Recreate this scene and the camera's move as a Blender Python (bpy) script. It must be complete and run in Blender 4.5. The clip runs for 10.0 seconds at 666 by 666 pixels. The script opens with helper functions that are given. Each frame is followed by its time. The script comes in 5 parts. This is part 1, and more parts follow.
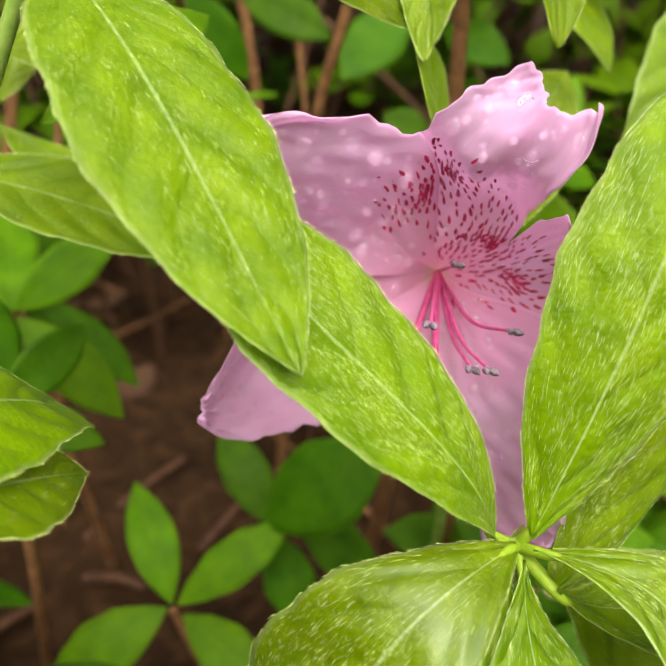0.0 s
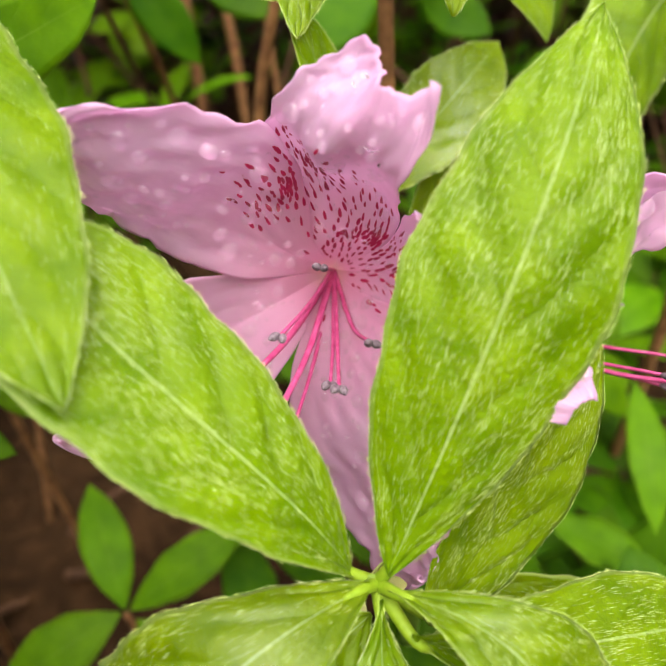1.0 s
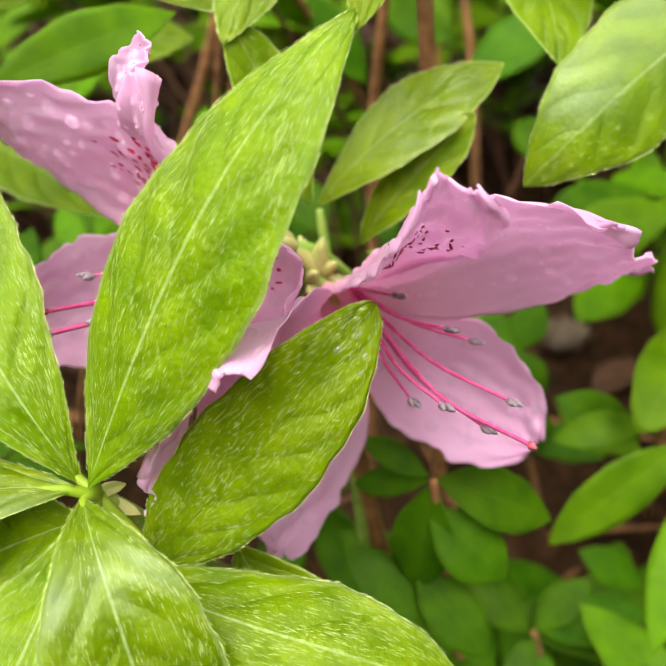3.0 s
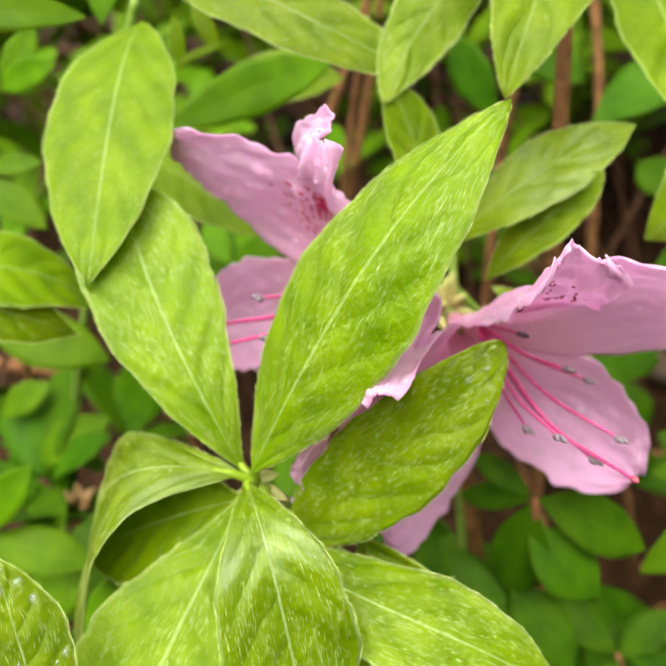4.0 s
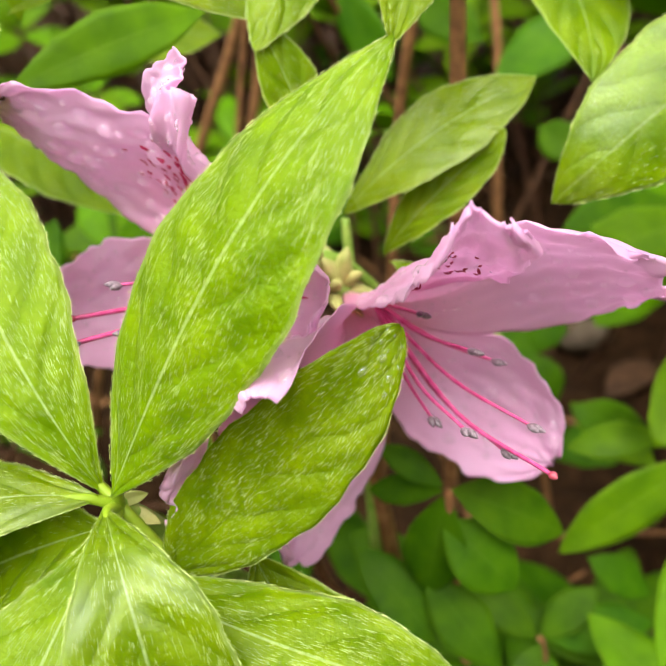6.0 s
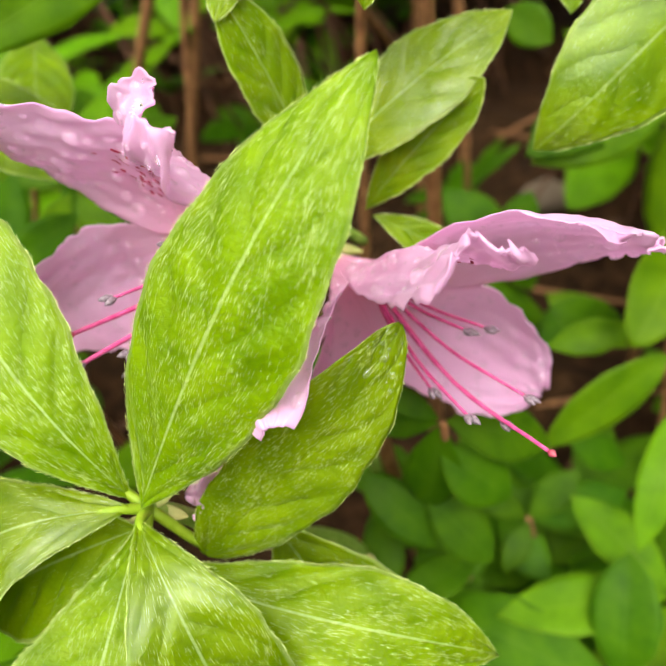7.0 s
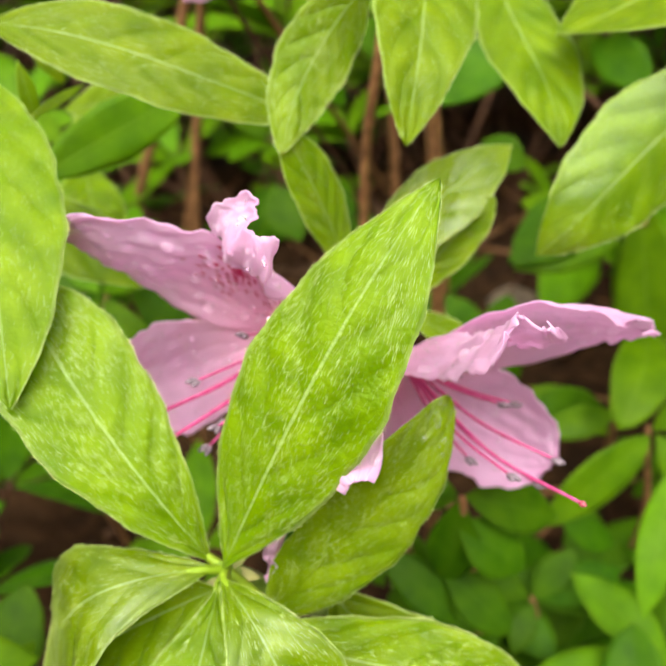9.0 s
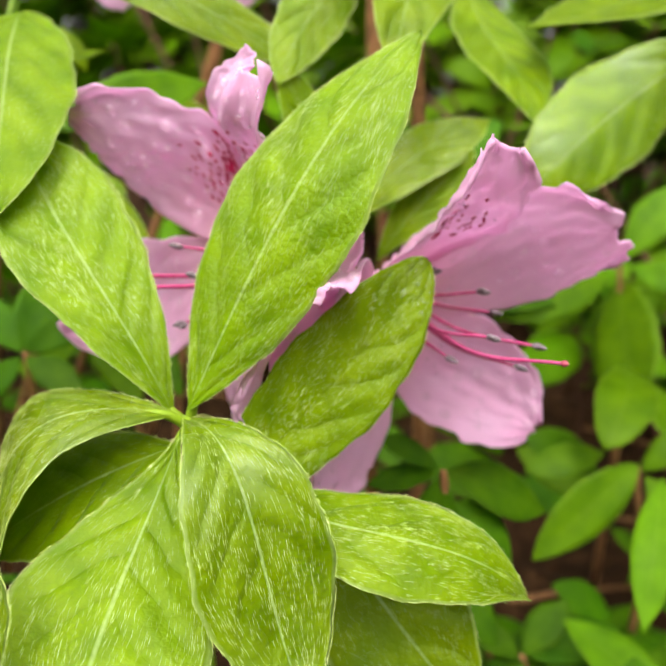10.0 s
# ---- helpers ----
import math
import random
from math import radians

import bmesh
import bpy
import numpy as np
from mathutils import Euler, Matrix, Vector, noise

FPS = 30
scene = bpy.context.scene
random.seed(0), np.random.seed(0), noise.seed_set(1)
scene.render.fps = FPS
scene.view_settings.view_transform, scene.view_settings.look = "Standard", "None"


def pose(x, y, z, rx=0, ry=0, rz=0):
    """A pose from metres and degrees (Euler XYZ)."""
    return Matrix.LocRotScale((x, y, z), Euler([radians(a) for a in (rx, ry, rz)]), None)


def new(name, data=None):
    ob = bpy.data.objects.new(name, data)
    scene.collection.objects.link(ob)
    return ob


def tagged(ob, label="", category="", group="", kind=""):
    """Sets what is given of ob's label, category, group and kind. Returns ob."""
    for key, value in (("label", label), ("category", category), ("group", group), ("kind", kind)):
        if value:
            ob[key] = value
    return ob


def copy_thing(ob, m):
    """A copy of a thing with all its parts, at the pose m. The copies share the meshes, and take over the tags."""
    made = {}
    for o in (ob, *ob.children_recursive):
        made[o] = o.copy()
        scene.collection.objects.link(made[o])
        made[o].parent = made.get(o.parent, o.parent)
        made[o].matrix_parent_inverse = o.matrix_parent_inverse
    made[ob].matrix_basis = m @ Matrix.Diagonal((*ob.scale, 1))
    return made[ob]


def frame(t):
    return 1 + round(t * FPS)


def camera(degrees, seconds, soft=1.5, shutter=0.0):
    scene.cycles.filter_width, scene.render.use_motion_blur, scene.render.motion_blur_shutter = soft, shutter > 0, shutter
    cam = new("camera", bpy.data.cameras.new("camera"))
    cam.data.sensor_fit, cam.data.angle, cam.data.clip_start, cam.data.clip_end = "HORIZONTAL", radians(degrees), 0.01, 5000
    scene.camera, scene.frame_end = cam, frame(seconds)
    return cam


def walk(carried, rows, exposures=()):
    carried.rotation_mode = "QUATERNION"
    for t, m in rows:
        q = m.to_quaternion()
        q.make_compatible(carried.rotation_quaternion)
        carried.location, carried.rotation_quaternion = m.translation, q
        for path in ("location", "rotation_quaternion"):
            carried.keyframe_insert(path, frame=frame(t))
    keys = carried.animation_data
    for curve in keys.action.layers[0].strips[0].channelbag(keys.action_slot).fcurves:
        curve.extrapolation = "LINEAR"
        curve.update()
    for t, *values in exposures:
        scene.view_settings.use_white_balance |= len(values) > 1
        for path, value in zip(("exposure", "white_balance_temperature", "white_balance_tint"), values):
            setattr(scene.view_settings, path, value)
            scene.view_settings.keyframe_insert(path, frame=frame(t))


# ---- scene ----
cam = camera(50.81, 10.0)
cam.data.dof.use_dof = True
cam.data.dof.focus_distance = 0.075
cam.data.dof.aperture_fstop = 25.0
# seconds, x, y, z in metres, turns in degrees
ROWS = [
    (0, -0.00000, 0.00000, 0.20000, 58.00, -0.00, 0.00),
    (0.5, 0.00226, 0.00341, 0.20101, 58.02, 0.80, -0.04),
    (1, 0.02029, 0.00915, 0.19794, 56.47, 2.65, 2.21),
    (1.5, 0.03245, 0.00934, 0.20092, 56.87, 4.08, 5.90),
    (2, 0.04650, 0.01425, 0.19712, 57.36, 4.03, 14.11),
    (2.2, 0.05478, 0.02019, 0.19108, 59.01, 3.78, 18.85),
    (3.3, 0.08414, 0.01676, 0.19290, 61.51, 5.07, 34.83),
    (3.5, 0.08534, 0.01606, 0.19587, 61.70, 4.96, 36.97),
    (4, 0.08200, 0.00553, 0.20190, 62.00, 4.31, 40.68),
    (4.5, 0.08282, 0.01210, 0.20349, 61.91, 4.08, 39.00),
    (5, 0.07990, 0.01403, 0.19730, 61.71, 2.73, 37.28),
    (5.5, 0.08026, 0.01940, 0.19637, 61.02, 2.96, 35.74),
    (6, 0.07751, 0.01841, 0.19571, 59.81, 3.55, 33.42),
    (6.2, 0.07604, 0.01589, 0.19499, 55.72, 4.14, 32.02),
    (7.3, 0.07045, 0.02946, 0.22061, 42.00, 8.13, 27.00),
    (7.5, 0.07641, 0.03269, 0.22675, 38.18, 10.57, 27.10),
    (8, 0.07709, 0.04058, 0.23363, 38.06, 10.92, 28.31),
    (8.5, 0.06573, 0.02634, 0.23160, 40.74, 8.31, 27.71),
    (9, 0.06599, 0.00630, 0.21822, 55.98, 5.17, 24.61),
    (9.5, 0.07295, -0.00343, 0.20016, 66.72, 5.10, 23.96),
    (10, 0.07313, -0.01315, 0.17692, 72.36, 2.09, 24.94),
]
walk(cam, [(t, pose(x, y, z, rx, ry, rz)) for t, x, y, z, rx, ry, rz in ROWS], exposures=[(0.0, 1.17, 6700, 12), (2.0, 1.17, 6700, 12), (3.5, 1.36, 6700, 10), (6.2, 1.36, 6700, 10), (8.0, 1.26, 6700, 9), (10.0, 1.31, 6700, 9)])

# ---- overcast daylight ----
world = bpy.data.worlds.new("overcast_sky")
scene.world = world
world.use_nodes = True
wn, wl = world.node_tree.nodes, world.node_tree.links
sky = wn.new("ShaderNodeTexSky")
sky.sky_type, sky.sun_disc = "NISHITA", False
sky.sun_elevation, sky.sun_rotation = radians(64), radians(160)
sky.air_density, sky.dust_density, sky.ozone_density = 1.0, 4.0, 0.6
cloud = wn.new("ShaderNodeHueSaturation")
cloud.inputs["Saturation"].default_value = 0.05
wl.new(sky.outputs[0], cloud.inputs["Color"])
wl.new(cloud.outputs[0], wn["Background"].inputs[0])
wn["Background"].inputs[1].default_value = 0.15
sun_data = bpy.data.lights.new("sun", "SUN")
sun_data.energy, sun_data.angle, sun_data.color = 1.5, radians(75), (1.0, 0.96, 0.88)
sun = new("sun", sun_data)
sun.matrix_world = pose(0, 0, 3, 26, 0, 20)


# ---- materials ----
def nodes_of(name):
    mat = bpy.data.materials.new(name)
    mat.use_nodes = True
    nt = mat.node_tree
    return mat, nt.nodes, nt.links, nt.nodes["Principled BSDF"], nt.nodes["Material Output"]


def math_node(n, l, op, a, b=None, c=None):
    m = n.new("ShaderNodeMath")
    m.operation = op
    for i, v in enumerate((a, b, c)):
        if v is None:
            continue
        if isinstance(v, (int, float)):
            m.inputs[i].default_value = v
        else:
            l.new(v, m.inputs[i])
    return m.outputs[0]


def mix_node(n, l, fac, a, b):
    m = n.new("ShaderNodeMix")
    m.data_type = "RGBA"
    for i, v in ((0, fac), (6, a), (7, b)):
        if isinstance(v, tuple):
            m.inputs[i].default_value = (*v, 1)
        elif isinstance(v, (int, float)):
            m.inputs[i].default_value = v
        else:
            l.new(v, m.inputs[i])
    return m.outputs[2]


def noise_node(n, l, scale, detail=3.0, vec=None):
    t = n.new("ShaderNodeTexNoise")
    t.inputs["Scale"].default_value, t.inputs["Detail"].default_value = scale, detail
    if vec is not None:
        l.new(vec, t.inputs["Vector"])
    return t.outputs[0]


def ramp_node(n, l, fac, lo, hi):
    r = n.new("ShaderNodeMapRange")
    r.inputs[1].default_value, r.inputs[2].default_value = lo, hi
    l.new(fac, r.inputs[0])
    return r.outputs[0]


def leaf_material(name, deep, light, vein, through_colour, rough=0.42, glow=0.3, veins=6.0, island=False, spec=0.5, relief=0.8):
    """Living leaf: mottled green, paler midrib, sunk side veins, light passing through."""
    mat, n, l, bsdf, out = nodes_of(name)
    uv = n.new("ShaderNodeUVMap")
    sep = n.new("ShaderNodeSeparateXYZ")
    l.new(uv.outputs[0], sep.inputs[0])
    u = sep.outputs[0]
    v = math_node(n, l, "ABSOLUTE", math_node(n, l, "MULTIPLY", math_node(n, l, "SUBTRACT", sep.outputs[1], 0.5), 2.0))
    geo = n.new("ShaderNodeTexCoord")
    blotch = ramp_node(n, l, noise_node(n, l, 210.0, 4.0, geo.outputs["Object"]), 0.3, 0.68)
    cell = n.new("ShaderNodeTexVoronoi")
    cell.inputs["Scale"].default_value = 1250.0
    l.new(geo.outputs["Object"], cell.inputs["Vector"])
    pit = ramp_node(n, l, cell.outputs["Distance"], 0.25, 0.75)
    grain = noise_node(n, l, 2600.0, 2.0, geo.outputs["Object"])
    info = n.new("ShaderNodeNewGeometry" if island else "ShaderNodeObjectInfo")
    vary = info.outputs["Random Per Island" if island else "Random"]
    base = mix_node(n, l, blotch, deep, light)
    tone = n.new("ShaderNodeHueSaturation")
    l.new(base, tone.inputs["Color"])
    l.new(math_node(n, l, "MULTIPLY_ADD", vary, 0.3, 0.85), tone.inputs["Value"])
    l.new(math_node(n, l, "MULTIPLY_ADD", vary, 0.02, 0.488), tone.inputs["Hue"])
    rib = math_node(n, l, "SUBTRACT", 1.0, ramp_node(n, l, v, 0.008, 0.03))
    rib = math_node(n, l, "MULTIPLY", rib, math_node(n, l, "SUBTRACT", 1.0, math_node(n, l, "MULTIPLY", u, 0.55)))
    sway = math_node(n, l, "MULTIPLY_ADD", noise_node(n, l, 150.0, 2.0, geo.outputs["Object"]), 0.12, -0.06)
    half = math_node(n, l, "MULTIPLY", math_node(n, l, "GREATER_THAN", sep.outputs[1], 0.5), 0.06)
    run = math_node(n, l, "MULTIPLY", math_node(n, l, "POWER", v, 1.3), 0.26)
    wave = math_node(n, l, "MULTIPLY", math_node(n, l, "ADD", math_node(n, l, "SUBTRACT", u, run), math_node(n, l, "ADD", sway, half)), veins)
    side = math_node(n, l, "PINGPONG", wave, 0.5)
    side = math_node(n, l, "POWER", math_node(n, l, "SUBTRACT", 1.0, ramp_node(n, l, side, 0.0, 0.3)), 2.0)
    side = math_node(n, l, "MULTIPLY", side, math_node(n, l, "SUBTRACT", 1.0, math_node(n, l, "POWER", v, 3.0)))
    col = mix_node(n, l, math_node(n, l, "MULTIPLY", side, 0.5 * relief), tone.outputs[0], deep)
    col = mix_node(n, l, math_node(n, l, "MULTIPLY", rib, 0.45 + 0.5 * relief), col, vein)
    col = mix_node(n, l, math_node(n, l, "MULTIPLY", ramp_node(n, l, v, 0.93, 0.985), 0.45), col, vein)
    col = mix_node(n, l, math_node(n, l, "MULTIPLY", grain, 0.2), col, deep)
    col = mix_node(n, l, math_node(n, l, "MULTIPLY", pit, 0.3 * relief), col, deep)
    l.new(col, bsdf.inputs["Base Color"])
    damp = ramp_node(n, l, noise_node(n, l, 120.0, 3.0, geo.outputs["Object"]), 0.35, 0.65)
    l.new(math_node(n, l, "MULTIPLY_ADD", damp, 0.2, rough - 0.06), bsdf.inputs["Roughness"])
    bsdf.inputs["Specular IOR Level"].default_value = spec
    bsdf.inputs["Sheen Weight"].default_value = 0.08 * relief
    bsdf.inputs["Sheen Roughness"].default_value = 0.35
    bsdf.inputs["Sheen Tint"].default_value = (0.92, 1.0, 0.6, 1)
    bsdf.inputs["Specular Tint"].default_value = (0.92, 1.0, 0.6, 1)
    bump = n.new("ShaderNodeBump")
    bump.inputs["Strength"].default_value, bump.inputs["Distance"].default_value = relief, 0.0003
    height = math_node(n, l, "ADD", math_node(n, l, "MULTIPLY", side, -0.7), math_node(n, l, "MULTIPLY", grain, 0.5))
    height = math_node(n, l, "ADD", height, math_node(n, l, "MULTIPLY", pit, -0.3))
    l.new(height, bump.inputs["Height"])
    l.new(bump.outputs[0], bsdf.inputs["Normal"])
    tr = n.new("ShaderNodeBsdfTranslucent")
    l.new(mix_node(n, l, 0.35, through_colour, col), tr.inputs[0])
    mix = n.new("ShaderNodeMixShader")
    mix.inputs[0].default_value = glow
    l.new(bsdf.outputs[0], mix.inputs[1])
    l.new(tr.outputs[0], mix.inputs[2])
    l.new(mix.outputs[0], out.inputs[0])
    return mat


YOUNG = leaf_material("young_leaf", (0.115, 0.23, 0.001), (0.285, 0.435, 0.002), (0.66, 0.78, 0.3), (0.55, 0.71, 0.001), rough=0.34, glow=0.5, spec=0.34)
WET = leaf_material("wet_young_leaf", (0.11, 0.21, 0.001), (0.26, 0.4, 0.002), (0.6, 0.72, 0.28), (0.52, 0.69, 0.001), rough=0.28, glow=0.48, spec=0.4)
film = WET.node_tree.nodes["Principled BSDF"].inputs
film["Coat Weight"].default_value, film["Coat Roughness"].default_value = 0.75, 0.2
DOWNY = leaf_material("downy_young_leaf", (0.125, 0.235, 0.001), (0.285, 0.43, 0.002), (0.14, 0.22, 0.002), (0.5, 0.66, 0.001), rough=0.34, glow=0.48, spec=0.3)
MATURE = leaf_material("mature_leaf", (0.06, 0.16, 0.001), (0.13, 0.285, 0.002), (0.25, 0.39, 0.04), (0.32, 0.52, 0.001), rough=0.45, glow=0.34, spec=0.16, relief=0.25)
# The mature green darkened: shade low in the bush is put into the colour.
SHADED = leaf_material("shaded_leaf", (0.026, 0.095, 0.001), (0.068, 0.175, 0.002), (0.11, 0.22, 0.02), (0.15, 0.33, 0.001), rough=0.45, glow=0.28, spec=0.13, relief=0.25)
MASSED = leaf_material("massed_leaf", (0.055, 0.14, 0.001), (0.14, 0.27, 0.002), (0.17, 0.3, 0.02), (0.26, 0.46, 0.001), rough=0.45, glow=0.3, spec=0.12, island=True, relief=0.25)


def petal_material():
    mat, n, l, bsdf, out = nodes_of("pink_petal")
    uv = n.new("ShaderNodeUVMap")
    sep = n.new("ShaderNodeSeparateXYZ")
    l.new(uv.outputs[0], sep.inputs[0])
    geo = n.new("ShaderNodeTexCoord")
    stretch = n.new("ShaderNodeMapping")
    stretch.inputs["Scale"].default_value = (2.0, 26.0, 1.0)
    l.new(uv.outputs[0], stretch.inputs[0])
    streak = ramp_node(n, l, noise_node(n, l, 1.6, 3.0, stretch.outputs[0]), 0.3, 0.75)
    cloud = ramp_node(n, l, noise_node(n, l, 110.0, 3.0, geo.outputs["Object"]), 0.3, 0.75)
    col = mix_node(n, l, cloud, (0.9, 0.55, 0.79), (0.95, 0.67, 0.89))
    col = mix_node(n, l, math_node(n, l, "MULTIPLY", streak, 0.22), col, (0.97, 0.72, 0.91))
    throat = math_node(n, l, "SUBTRACT", 1.0, ramp_node(n, l, sep.outputs[0], 0.05, 0.6))
    col = mix_node(n, l, math_node(n, l, "MULTIPLY", throat, 0.65), col, (0.93, 0.4, 0.56))
    cream = math_node(n, l, "SUBTRACT", 1.0, ramp_node(n, l, sep.outputs[0], 0.03, 0.14))
    col = mix_node(n, l, math_node(n, l, "MULTIPLY", cream, 0.8), col, (0.94, 0.72, 0.62))
    l.new(col, bsdf.inputs["Base Color"])
    bsdf.inputs["Roughness"].default_value = 0.5
    bsdf.inputs["Specular IOR Level"].default_value = 0.35
    bump = n.new("ShaderNodeBump")
    bump.inputs["Strength"].default_value, bump.inputs["Distance"].default_value = 0.2, 0.0003
    l.new(math_node(n, l, "ADD", math_node(n, l, "MULTIPLY", streak, 0.25), math_node(n, l, "MULTIPLY", noise_node(n, l, 380.0, 4.0, geo.outputs["Object"]), 1.6)), bump.inputs["Height"])
    l.new(bump.outputs[0], bsdf.inputs["Normal"])
    tr = n.new("ShaderNodeBsdfTranslucent")
    l.new(mix_node(n, l, 0.35, col, (0.99, 0.69, 0.9)), tr.inputs[0])
    mix = n.new("ShaderNodeMixShader")
    mix.inputs[0].default_value = 0.57
    l.new(bsdf.outputs[0], mix.inputs[1])
    l.new(tr.outputs[0], mix.inputs[2])
    l.new(mix.outputs[0], out.inputs[0])
    return mat


def plain_material(name, dark, light, rough=0.5, scale=400.0, relief=0.0002, spec=0.4):
    mat, n, l, bsdf, out = nodes_of(name)
    geo = n.new("ShaderNodeTexCoord")
    t = noise_node(n, l, scale, 4.0, geo.outputs["Object"])
    l.new(mix_node(n, l, ramp_node(n, l, t, 0.3, 0.7), dark, light), bsdf.inputs["Base Color"])
    bsdf.inputs["Roughness"].default_value = rough
    bsdf.inputs["Specular IOR Level"].default_value = spec
    bump = n.new("ShaderNodeBump")
    bump.inputs["Strength"].default_value, bump.inputs["Distance"].default_value = 0.6, relief
    l.new(t, bump.inputs["Height"])
    l.new(bump.outputs[0], bsdf.inputs["Normal"])
    return mat


PETAL = petal_material()
FRECKLE = plain_material("crimson_freckle", (0.42, 0.008, 0.07), (0.56, 0.025, 0.12), 0.5, 900.0)
FILAMENT = plain_material("crimson_filament", (0.5, 0.04, 0.17), (0.66, 0.12, 0.3), 0.35, 700.0)
ANTHER = plain_material("grey_violet_anther", (0.1, 0.065, 0.085), (0.3, 0.24, 0.27), 0.4, 2500.0)
STIGMA = plain_material("red_stigma", (0.32, 0.025, 0.06), (0.45, 0.1, 0.13), 0.25, 900.0)
STEM = plain_material("green_stem", (0.16, 0.3, 0.03), (0.3, 0.42, 0.08), 0.5, 500.0)
STALK = plain_material("leaf_stalk", (0.17, 0.28, 0.004), (0.27, 0.39, 0.02), 0.55, 500.0)
BARK = plain_material("dark_bark", (0.05, 0.022, 0.01), (0.15, 0.065, 0.028), 0.8, 260.0, 0.0005)
TWIG = plain_material("brown_twig", (0.15, 0.062, 0.022), (0.38, 0.18, 0.065), 0.75, 260.0, 0.0005)
BUD = plain_material("bud_scale", (0.27, 0.3, 0.07), (0.5, 0.46, 0.18), 0.55, 300.0)
DRYBUD = plain_material("dry_bud_scale", (0.32, 0.16, 0.06), (0.5, 0.36, 0.14), 0.6, 260.0)
HAIR = plain_material("silver_hair", (0.5, 0.63, 0.11), (0.71, 0.82, 0.27), 0.25, 600.0)
LITTER = plain_material("dead_leaf", (0.05, 0.024, 0.011), (0.15, 0.07, 0.03), 0.8, 150.0, 0.0008)
STONE = plain_material("pale_stone", (0.13, 0.095, 0.06), (0.22, 0.165, 0.11), 0.8, 120.0, 0.001)


def soil_material():
    mat, n, l, bsdf, out = nodes_of("mulch_soil")
    geo = n.new("ShaderNodeTexCoord")
    big = noise_node(n, l, 14.0, 5.0, geo.outputs["Object"])
    fine = noise_node(n, l, 130.0, 6.0, geo.outputs["Object"])
    col = mix_node(n, l, ramp_node(n, l, big, 0.3, 0.7), (0.017, 0.009, 0.004), (0.045, 0.022, 0.009))
    col = mix_node(n, l, ramp_node(n, l, fine, 0.45, 0.75), col, (0.08, 0.038, 0.016))
    l.new(col, bsdf.inputs["Base Color"])
    bsdf.inputs["Roughness"].default_value = 0.95
    bsdf.inputs["Specular IOR Level"].default_value = 0.1
    bump = n.new("ShaderNodeBump")
    bump.inputs["Strength"].default_value, bump.inputs["Distance"].default_value = 1.0, 0.006
    l.new(fine, bump.inputs["Height"])
    l.new(bump.outputs[0], bsdf.inputs["Normal"])
    return mat


SOIL = soil_material()
WATER, wnodes, wlinks, wbsdf, wout = nodes_of("water")
wbsdf.inputs["Base Color"].default_value = (1.0, 0.98, 1.0, 1)
wbsdf.inputs["Roughness"].default_value = 0.02
wbsdf.inputs["IOR"].default_value = 1.45
wbsdf.inputs["Specular IOR Level"].default_value = 0.8
# The small white diffuse share stands in for light focused inside the drops.
wbsdf.inputs["Transmission Weight"].default_value = 0.94


# ---- building blocks ----
def mesh_object(name, verts, faces, material, parent=None, label="", uvs=None, smooth=True):
    me = bpy.data.meshes.new(name)
    me.from_pydata([tuple(v) for v in verts], [], faces)
    if uvs is not None:
        layer = me.uv_layers.new(name="UVMap")
        loops = np.empty(len(me.loops), dtype=np.int32)
        me.loops.foreach_get("vertex_index", loops)
        layer.data.foreach_set("uv", np.asarray(uvs, dtype=np.float32)[loops].ravel())
    if smooth:
        me.polygons.foreach_set("use_smooth", [True] * len(me.polygons))
    me.materials.append(material)
    me.update()
    ob = new(name, me)
    if parent is not None:
        ob.parent = parent
    if label:
        tagged(ob, label)
    return ob


def thing(name, label, category, group=""):
    return tagged(new(name), label, category, group)


def unit(v):
    v = np.asarray(v, float)
    return v / np.linalg.norm(v)


